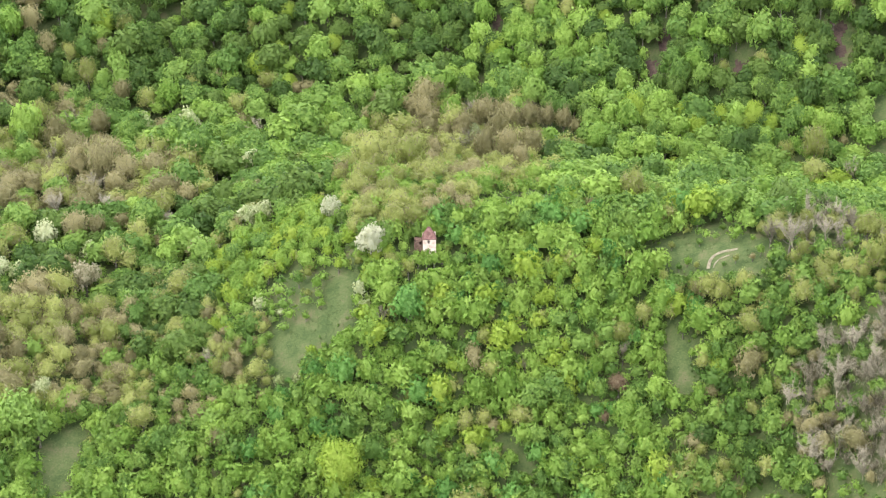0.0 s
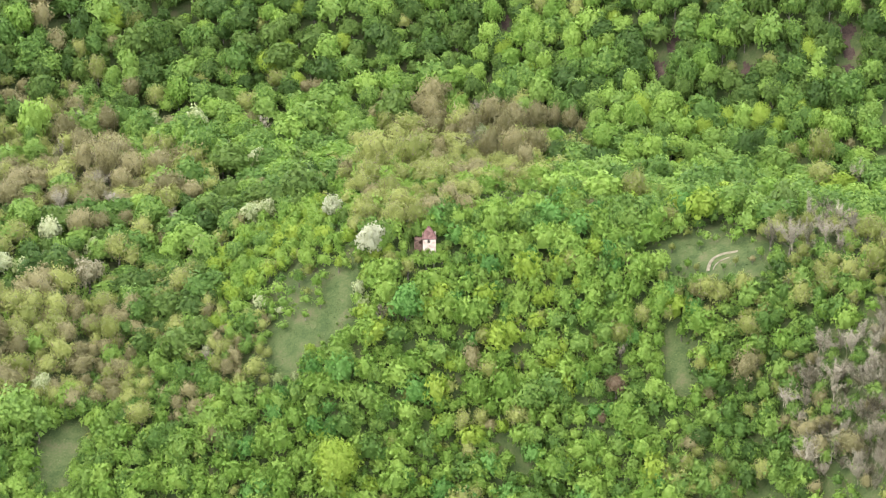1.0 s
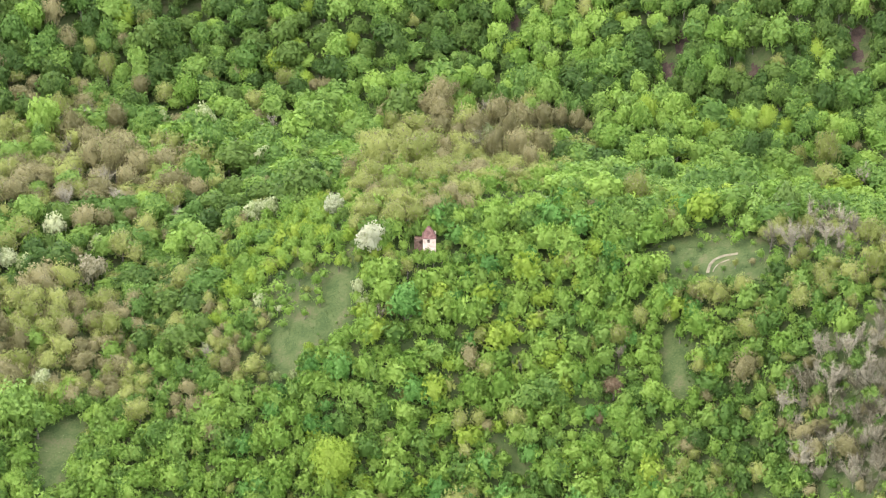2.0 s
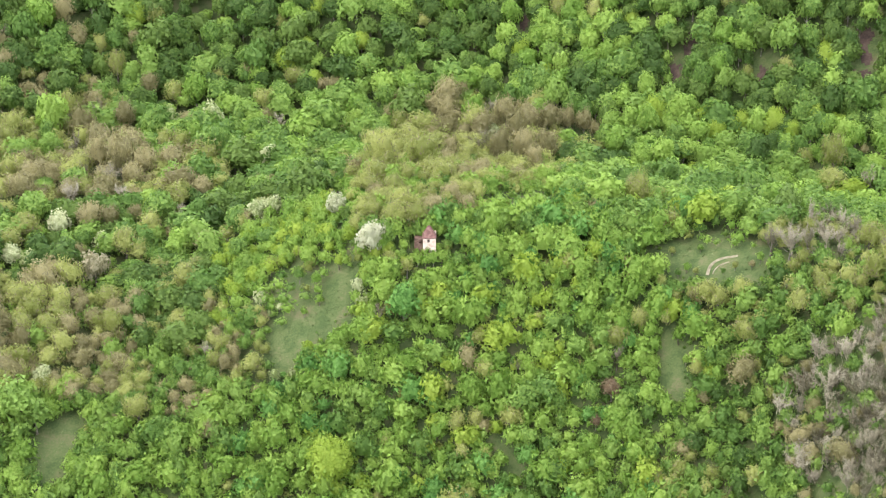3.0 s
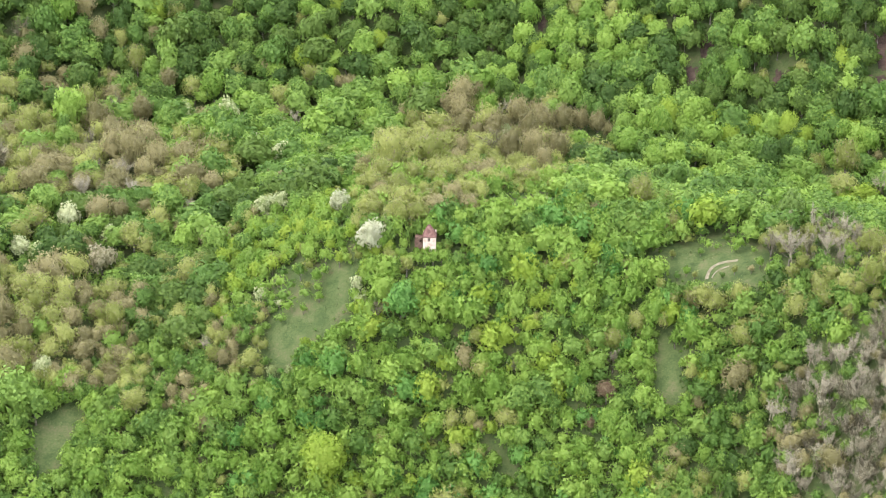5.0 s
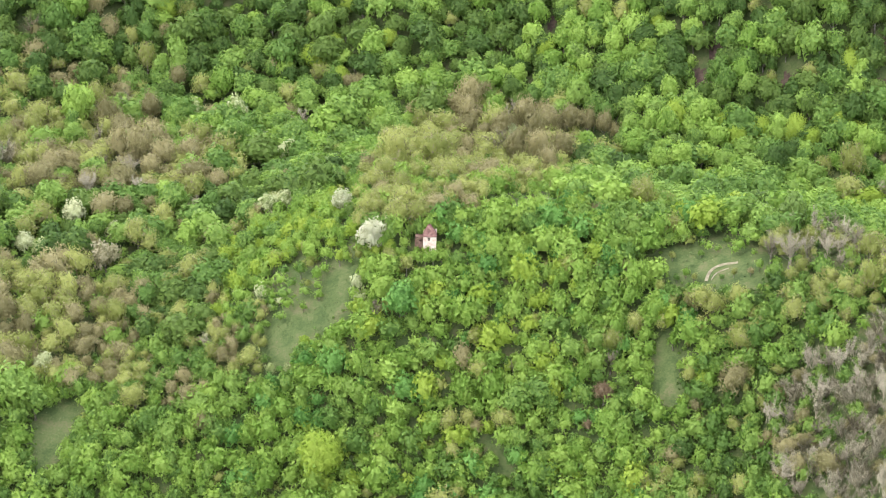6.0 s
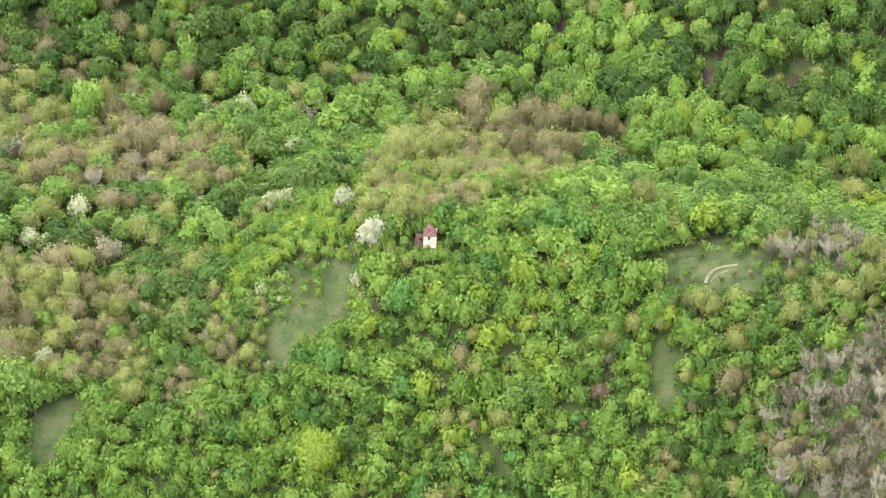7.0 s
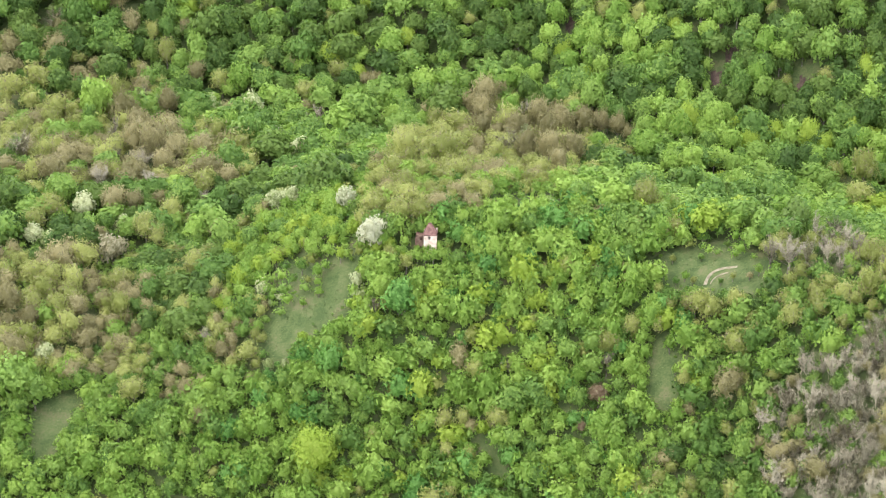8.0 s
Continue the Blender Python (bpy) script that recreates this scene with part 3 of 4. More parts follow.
# far middle right
grove("lime", "trees below the steep slope", [(9.1, 167.7, 4.0), (26.7, 158.5, 3.6), (21.6, 164.7, 3.2), (25.5, 151.2, 3.9), (37.1, 153.9, 3.5), (45.6, 151.9, 3.9), (34.9, 147.7, 3.5), (39.1, 145.3, 3.8), (43.5, 144.6, 3.5), (48.8, 148.3, 3.2), (49.9, 139.7, 3.5), (55.1, 141.8, 4.2), (59.8, 145.8, 2.1), (56.6, 149.7, 3.2), (64.9, 137.6, 3.4), (38.0, 139.9, 3.8), (31.3, 141.3, 3.5), (22.8, 146.8, 3.2), (15.6, 140.2, 3.5), (20.8, 140.2, 2.8), (29.4, 137.8, 2.6), (41.2, 136.1, 3.1), (47.9, 134.5, 3.4), (54.5, 134.1, 3.4), (40.8, 129.5, 3.1), (27.2, 130.6, 3.1), (13.8, 137.8, 3.1), (58.4, 119.2, 3.0), (64.7, 116.8, 3.3), (57.9, 113.6, 3.0)])
grove("lime", "trees below the steep slope", [(14.1, 121.1, 3.2), (29.5, 106.4, 1.7), (39.9, 95.1, 3.2), (62.9, 99.2, 4.0), (58.5, 103.8, 3.6), (52.5, 91.8, 2.9), (61.9, 90.3, 3.2), (59.4, 82.5, 3.1)])
grove("fresh", "trees below the steep slope", [(15.3, 163.0, 2.7), (10.8, 162.8, 3.2), (35.6, 160.3, 3.2), (17.5, 146.1, 2.8), (12.3, 150.0, 2.5), (7.2, 158.1, 2.7), (54.1, 127.7, 3.4), (49.2, 128.8, 3.1), (34.0, 128.7, 3.1), (64.1, 127.9, 3.1), (67.7, 130.6, 3.1), (50.3, 122.2, 3.0), (25.4, 127.3, 3.1), (30.3, 124.4, 3.1), (38.5, 120.9, 4.0), (33.4, 118.6, 3.4), (43.4, 118.0, 3.0), (46.4, 114.1, 2.7), (12.4, 118.1, 2.4), (12.8, 76.6, 2.1), (44.0, 86.6, 3.2), (50.6, 97.4, 2.9), (53.7, 104.0, 3.3), (57.3, 91.3, 2.6)])
grove("dark", "trees below the steep slope", [(16.0, 154.6, 3.5), (12.6, 159.9, 2.1), (21.2, 152.1, 2.5), (65.7, 135.6, 1.7), (27.9, 142.6, 2.8), (7.0, 150.3, 2.5), (13.0, 144.5, 2.8), (36.7, 130.3, 2.4), (65.6, 125.2, 2.5), (53.4, 119.7, 3.0), (18.8, 130.8, 3.4), (49.8, 114.9, 2.3), (43.0, 112.9, 2.3), (52.6, 109.2, 2.5), (21.2, 127.6, 2.6), (45.1, 98.1, 2.3)])
grove("olive", "trees below the steep slope", [(42.3, 155.4, 3.6), (52.4, 150.1, 3.5), (53.1, 134.4, 2.1), (36.9, 107.2, 2.3), (10.9, 93.2, 2.9)])
grove("yellow", "trees below the steep slope", [(29.7, 146.9, 3.0), (63.0, 143.6, 2.6), (36.0, 135.2, 2.9), (65.8, 104.7, 4.2)])
grove("bare", "trees below the steep slope", [(20.2, 122.9, 2.5)])
grove("tan", "trees below the steep slope", [(6.6, 128.7, 4.4), (10.3, 133.7, 3.4), (5.7, 121.9, 3.4), (23.0, 112.3, 4.7), (16.1, 105.4, 4.1), (29.4, 107.1, 4.6), (36.0, 108.1, 4.0), (41.1, 109.9, 3.0), (25.7, 99.1, 4.1), (45.8, 107.4, 3.0), (48.9, 104.8, 2.3), (6.4, 110.6, 3.3), (19.9, 81.3, 4.3), (26.0, 79.2, 4.3), (32.4, 80.5, 4.3), (6.0, 88.9, 3.1), (28.6, 69.8, 3.3)])
grove("white", "trees below the steep slope", [(18.6, 104.3, 2.6)])
# far right slope
grove("fresh", "trees of the steep slope", [(71.0, 141.1, 3.5), (75.8, 138.1, 2.8), (72.8, 132.2, 3.1), (80.7, 137.7, 3.3), (84.1, 131.0, 3.4), (97.5, 121.2, 3.0), (111.7, 120.0, 3.6), (111.0, 113.4, 3.3), (87.7, 118.1, 3.3), (79.8, 120.0, 3.2), (80.6, 113.3, 3.6), (87.1, 112.4, 3.0), (76.8, 118.7, 2.3), (70.3, 122.3, 2.2), (109.8, 103.5, 3.3), (125.0, 96.1, 3.2), (128.3, 100.0, 2.3), (70.5, 95.0, 3.2), (89.2, 82.7, 3.8), (83.8, 88.1, 3.5), (98.8, 82.5, 2.5), (110.4, 96.4, 2.3), (105.3, 94.2, 3.2), (107.3, 86.9, 2.9), (103.4, 82.3, 2.5), (76.8, 82.5, 2.8), (79.2, 88.2, 2.5)])
grove("lime", "trees of the steep slope", [(72.3, 135.6, 3.1), (88.0, 123.1, 4.1), (92.6, 119.7, 3.7), (95.6, 126.1, 3.3), (117.3, 106.5, 2.9), (85.0, 115.6, 3.3), (71.4, 125.8, 2.4), (72.2, 103.5, 4.1), (75.9, 106.2, 2.9), (69.5, 100.8, 3.2), (76.9, 94.6, 2.9), (93.4, 93.2, 3.2), (112.0, 87.5, 2.9), (116.1, 84.6, 3.2), (118.5, 80.9, 2.8), (71.8, 86.5, 3.5), (65.6, 82.4, 3.9)])
grove("dark", "trees of the steep slope", [(77.0, 132.6, 2.2), (86.2, 135.4, 2.7), (84.9, 125.4, 3.0), (91.5, 124.6, 3.4), (100.7, 121.1, 2.5), (101.3, 125.6, 2.6), (98.1, 118.1, 2.3), (106.8, 116.0, 3.2), (117.9, 118.2, 3.6), (117.4, 114.2, 3.5), (123.1, 119.9, 2.9), (125.9, 115.6, 2.3), (122.1, 111.4, 3.0), (106.4, 111.5, 2.8), (83.0, 120.8, 3.3), (78.7, 109.9, 3.3), (86.7, 108.3, 2.6), (93.9, 115.9, 2.3), (91.8, 118.4, 2.3), (92.4, 109.3, 3.3), (96.9, 102.6, 3.6), (94.0, 103.3, 2.9), (102.8, 98.9, 3.5), (101.5, 105.7, 2.3), (106.5, 102.3, 3.2), (114.4, 93.7, 4.2), (119.0, 92.4, 3.2), (119.8, 106.3, 2.3), (123.9, 93.7, 2.6), (122.6, 86.4, 2.5)])
grove("dark", "trees of the steep slope", [(129.5, 103.5, 2.3), (91.0, 78.9, 3.4), (95.7, 84.0, 3.5), (86.1, 81.7, 2.8)])
grove("olive", "trees of the steep slope", [(90.3, 134.1, 2.4), (104.2, 109.4, 3.1), (93.6, 112.4, 2.3), (110.5, 72.5, 4.3), (103.8, 76.6, 2.8)])
grove("yellow", "trees of the steep slope", [(115.9, 113.0, 2.3), (114.6, 109.3, 2.8), (79.4, 102.0, 2.9), (82.6, 95.7, 3.2), (89.2, 97.2, 3.2), (98.0, 93.1, 3.2), (102.3, 89.8, 2.5), (109.7, 92.2, 2.6)])
grove("tan", "trees of the steep slope", [(131.2, 118.8, 2.3), (120.4, 78.3, 1.9)])
# left of the spur
grove("fresh", "trees of the side valley", [(-105.0, 58.8, 4.5), (-111.8, 57.8, 2.4), (-98.8, 31.9, 2.3), (-98.0, 64.4, 2.0), (-107.0, 84.0, 2.5), (-71.0, 81.1, 3.9), (-71.8, 57.8, 4.4), (-61.0, 55.1, 3.3), (-91.1, 49.9, 2.7), (-55.7, 33.4, 3.6), (-68.0, 43.0, 2.2), (-75.9, 36.2, 2.6), (-67.2, 36.8, 2.6), (-92.4, 24.5, 2.5), (-74.4, 25.0, 2.8), (-71.3, 14.2, 3.4), (-73.6, 9.8, 2.7)])
grove("olive", "trees of the side valley", [(-108.9, 45.0, 3.8), (-73.4, 51.6, 3.6), (-57.3, 55.0, 2.3), (-79.1, 44.8, 4.1), (-75.2, 42.7, 3.5), (-79.8, 32.9, 2.6), (-68.7, 31.8, 3.5), (-80.3, 19.0, 3.7), (-84.9, 20.8, 2.5), (-60.7, 20.7, 3.5), (-58.6, 26.1, 2.8), (-64.6, 16.8, 3.4), (-60.2, 3.4, 2.9), (-104.2, 21.1, 2.8), (-98.0, 17.7, 3.3), (-98.4, 5.8, 3.2), (-93.7, 8.5, 2.5)])
grove("cream", "trees of the side valley", [(-107.7, 39.5, 2.8), (-101.6, 36.2, 2.8), (-97.8, 55.0, 3.2), (-85.8, 48.9, 2.5), (-97.7, 45.2, 1.6)])
grove("lime", "trees of the side valley", [(-103.2, 47.9, 2.5), (-103.2, 51.9, 2.7), (-62.5, 88.3, 3.1), (-56.9, 72.1, 2.0), (-75.5, 66.9, 3.1), (-81.8, 52.3, 2.1), (-64.5, 40.1, 3.8), (-62.2, 45.9, 2.9), (-92.6, 29.4, 2.8)])
grove("tan", "trees of the side valley", [(-90.6, 57.9, 4.4), (-85.0, 58.9, 3.0), (-111.5, 72.5, 4.6), (-106.1, 91.2, 3.2), (-82.1, 82.0, 3.9), (-89.7, 70.6, 3.8), (-111.3, 86.4, 4.0), (-62.2, 72.4, 3.3), (-78.5, 61.6, 2.8), (-67.3, 50.3, 2.7), (-91.4, 43.1, 2.6), (-87.3, 19.1, 3.1), (-92.8, 14.8, 2.5), (-87.8, 6.1, 3.4), (-81.8, 10.5, 3.0), (-77.7, 14.0, 2.2)])
grove("bare", "trees of the side valley", [(-97.4, 70.1, 3.1), (-97.0, 85.7, 3.2), (-88.7, 83.3, 3.4), (-83.7, 71.0, 3.1), (-83.9, 66.2, 1.9), (-66.2, 60.1, 2.3)])
grove("dark", "trees of the side valley", [(-55.0, 54.6, 2.4), (-52.9, 19.9, 2.2), (-58.6, 13.9, 2.7), (-52.7, 10.1, 2.0), (-65.8, 8.5, 2.4), (-67.5, 15.4, 1.9)])
grove("mauve", "trees of the side valley", [(-85.4, 33.4, 3.7)])
# round the hut and the left flank
grove("lime", "trees round the hut", [(-52.0, 77.6, 2.1), (-36.2, 77.2, 1.9), (-32.1, 60.7, 2.1), (-28.8, 43.6, 2.3), (-20.8, 45.3, 2.4), (-24.1, 50.9, 1.9), (-5.7, 27.6, 1.8), (0.5, 28.1, 1.6), (-17.4, 27.2, 2.1), (-41.3, 42.9, 1.9), (-36.2, 33.6, 2.1), (-29.9, 36.1, 1.9), (-27.0, 22.7, 2.2), (-24.1, 19.6, 1.5), (-25.3, 14.5, 1.8), (-30.3, 19.3, 1.8), (-22.4, 9.0, 1.7), (-27.9, 12.8, 1.6), (-33.6, 16.2, 1.8), (-36.2, 14.3, 2.0), (-30.5, 9.9, 1.7), (-45.7, 9.6, 1.9), (-45.9, 28.9, 2.4), (-37.1, 26.1, 1.8), (-25.5, 4.4, 1.6), (-27.3, -0.7, 1.7), (-26.5, -5.1, 1.3), (-30.1, -6.6, 1.0), (-27.0, -2.7, 1.2), (-15.2, -9.8, 1.2)])
grove("lime", "trees round the hut", [(-1.4, 0.4, 1.2), (1.0, 0.7, 1.2), (-3.9, 0.0, 1.0), (-0.2, 0.5, 1.0), (-2.4, 0.2, 1.0)])
grove("lime", "trees round the hut", [(-3.9, -2.2, 1.75), (-1.9, -2.3, 1.7), (-0.1, -2.3, 1.8), (1.9, -1.9, 1.8), (-5.6, -2.6, 1.7)])
grove("olive", "trees round the hut", [(-47.0, 75.0, 2.7), (-16.2, 36.0, 3.4), (-9.2, 26.6, 3.3), (-6.4, 41.8, 2.6), (-11.7, 21.1, 2.7), (-8.9, 7.0, 3.7), (-4.2, 7.4, 3.2), (-14.3, 12.5, 2.6), (-10.1, -2.6, 2.2), (-6.2, -4.0, 2.2), (-43.3, -2.1, 2.0), (-40.1, -6.6, 1.8)])
grove("tan", "trees round the hut", [(-43.4, 70.0, 2.7), (-47.4, 45.5, 2.3), (0.4, 10.6, 3.4)])
grove("dark", "trees round the hut", [(-30.0, 77.5, 2.9), (-33.2, 78.2, 2.1), (-20.6, 18.2, 1.8), (-16.7, -1.1, 1.2), (-10.1, -7.7, 1.9)])
grove("white", "trees round the hut", [(-23.4, 24.9, 2.7), (-14.5, 1.2, 3.4), (-38.2, -3.9, 0.9), (-37.2, 5.5, 0.8)])
grove("cream", "trees round the hut", [(-40.5, 46.6, 2.8), (-44.5, 47.0, 2.8), (-11.3, 5.9, 2.1), (-17.6, -6.2, 2.0), (-16.5, -9.3, 2.0), (-36.0, -3.0, 1.1), (-40.8, 0.2, 1.9)])
grove("yellow", "trees round the hut", [(-38.8, 9.7, 2.0), (-42.8, 8.6, 2.2), (-47.3, 6.0, 2.4), (-22.1, 1.6, 1.7)])
grove("fresh", "trees round the hut", [(-44.8, 16.1, 2.3), (-47.7, 25.2, 2.7), (-31.5, 2.9, 1.6), (-14.0, -2.5, 1.7), (-6.2, 3.3, 1.3)])
grove("deep", "trees round the hut", [(-7.0, -13.6, 4.5)])
grove("bare", "trees round the hut", [(-12.6, -12.3, 1.9)])
# crest and right
grove("tan", "trees of the crest", [(8.4, 12.5, 2.9), (4.5, 15.9, 3.2), (38.5, 10.9, 2.0), (47.3, 5.1, 2.1), (44.1, -8.2, 1.7), (82.7, -32.9, 1.6), (85.8, -35.1, 1.6), (59.0, -21.7, 2.5), (70.8, -16.6, 1.0)])
grove("olive", "trees of the crest", [(6.0, 24.7, 2.4), (49.1, 15.8, 3.8), (55.2, 20.4, 2.7), (45.4, -22.7, 2.6), (40.2, -25.2, 2.9), (23.2, -16.8, 2.0), (108.1, 61.2, 4.2), (95.9, -18.8, 3.7), (62.3, -24.1, 2.7), (67.2, -24.2, 2.7), (70.3, -28.0, 2.2), (58.5, -26.7, 2.2), (81.1, -20.5, 2.3), (58.8, -13.6, 1.0), (67.3, -15.5, 0.9), (54.6, -5.9, 1.0), (56.7, -28.0, 1.1)])
grove("lime", "trees of the crest", [(13.7, 11.5, 2.3), (31.9, 3.2, 2.0), (85.6, 65.5, 2.7), (90.7, 63.7, 2.6), (91.5, -17.8, 1.9), (74.6, -19.1, 1.4), (89.5, -36.3, 2.0), (57.1, -11.9, 1.0), (54.7, -32.1, 1.2)])
grove("cream", "trees of the crest", [(26.6, 13.5, 2.1)])
grove("dark", "trees of the crest", [(29.0, 8.2, 2.0)])
grove("rust", "trees of the crest", [(37.7, -7.5, 1.7)])
grove("yellow", "trees of the crest", [(27.4, -9.1, 1.7), (27.0, -11.9, 1.5), (73.7, 37.9, 2.1), (66.8, -28.6, 1.1)])
grove("fresh", "trees of the crest", [(39.6, -17.4, 2.4), (61.6, -0.3, 1.7), (89.7, -26.3, 2.2), (92.3, -30.4, 2.4), (86.4, -28.3, 1.8), (64.7, -15.5, 0.8), (72.7, -16.0, 1.2), (55.1, -12.5, 1.0), (60.9, -6.6, 0.9), (49.6, -24.6, 1.1)])
grove("bare", "trees of the crest", [(116.8, 59.3, 3.0), (78.8, -17.7, 3.7), (75.3, -14.1, 2.5), (82.9, -16.7, 2.7), (76.3, -27.7, 2.1)])
# near slope
grove("fresh", "trees of the hill side", [(-94.1, -24.3, 4.8), (-90.2, -24.5, 3.6), (24.4, -31.2, 3.7), (20.0, -32.4, 3.5), (26.8, -33.2, 2.5), (19.9, -37.8, 2.7), (36.7, -22.9, 2.0), (-8.7, -20.3, 1.8), (-1.1, -26.6, 1.8), (-69.2, -32.5, 2.3), (47.9, -52.3, 1.8), (53.0, -53.6, 2.1), (-74.5, -30.9, 2.0), (-79.5, -31.4, 1.8), (-88.4, -38.8, 2.0)])
grove("lime", "trees of the hill side", [(-74.6, -10.4, 2.1), (30.0, -37.0, 2.1), (39.3, -38.9, 2.7), (46.0, -37.4, 2.7), (40.4, -42.5, 2.4), (73.4, -51.8, 1.6), (64.5, -57.1, 2.0), (53.6, -27.4, 1.9), (22.8, -26.7, 2.1), (-16.5, -18.9, 1.0), (-65.8, -35.5, 2.1), (-47.7, -33.5, 1.9), (-49.7, -41.3, 2.1), (39.9, -49.4, 2.0), (-93.3, -38.3, 2.5), (-72.5, -16.8, 1.3)])
grove("olive", "trees of the hill side", [(-67.5, -23.8, 3.4), (16.9, -34.2, 3.0), (56.4, -35.6, 2.2), (34.8, -23.3, 1.5), (-7.4, -26.7, 1.8), (-11.2, -33.6, 2.0), (-50.4, -13.8, 2.3), (-48.1, -9.8, 2.3), (-59.7, -13.8, 1.7), (-86.9, -15.5, 2.6)])
grove("tan", "trees of the hill side", [(-54.7, -24.0, 2.5), (-50.3, -30.4, 2.8), (-45.5, -8.9, 1.8), (-65.6, -9.4, 1.6), (-73.8, -16.2, 2.3)])
grove("yellow", "trees of the hill side", [(-23.7, -39.1, 5.4)])
grove("rust", "trees of the hill side", [(38.5, -33.5, 2.5), (34.9, -37.7, 1.4), (17.2, -27.0, 0.9), (27.8, -21.5, 1.1)])
grove("dark", "trees of the hill side", [(54.6, -49.0, 2.7), (-13.8, -34.3, 2.0)])
grove("bare", "trees of the hill side", [(40.1, -28.2, 2.2), (-52.8, -9.4, 1.6)])
grove("cream", "trees of the hill side", [(-36.4, -19.5, 1.5), (-32.5, -19.8, 1.2), (-53.1, -6.5, 1.3), (-90.7, -11.9, 2.5)])

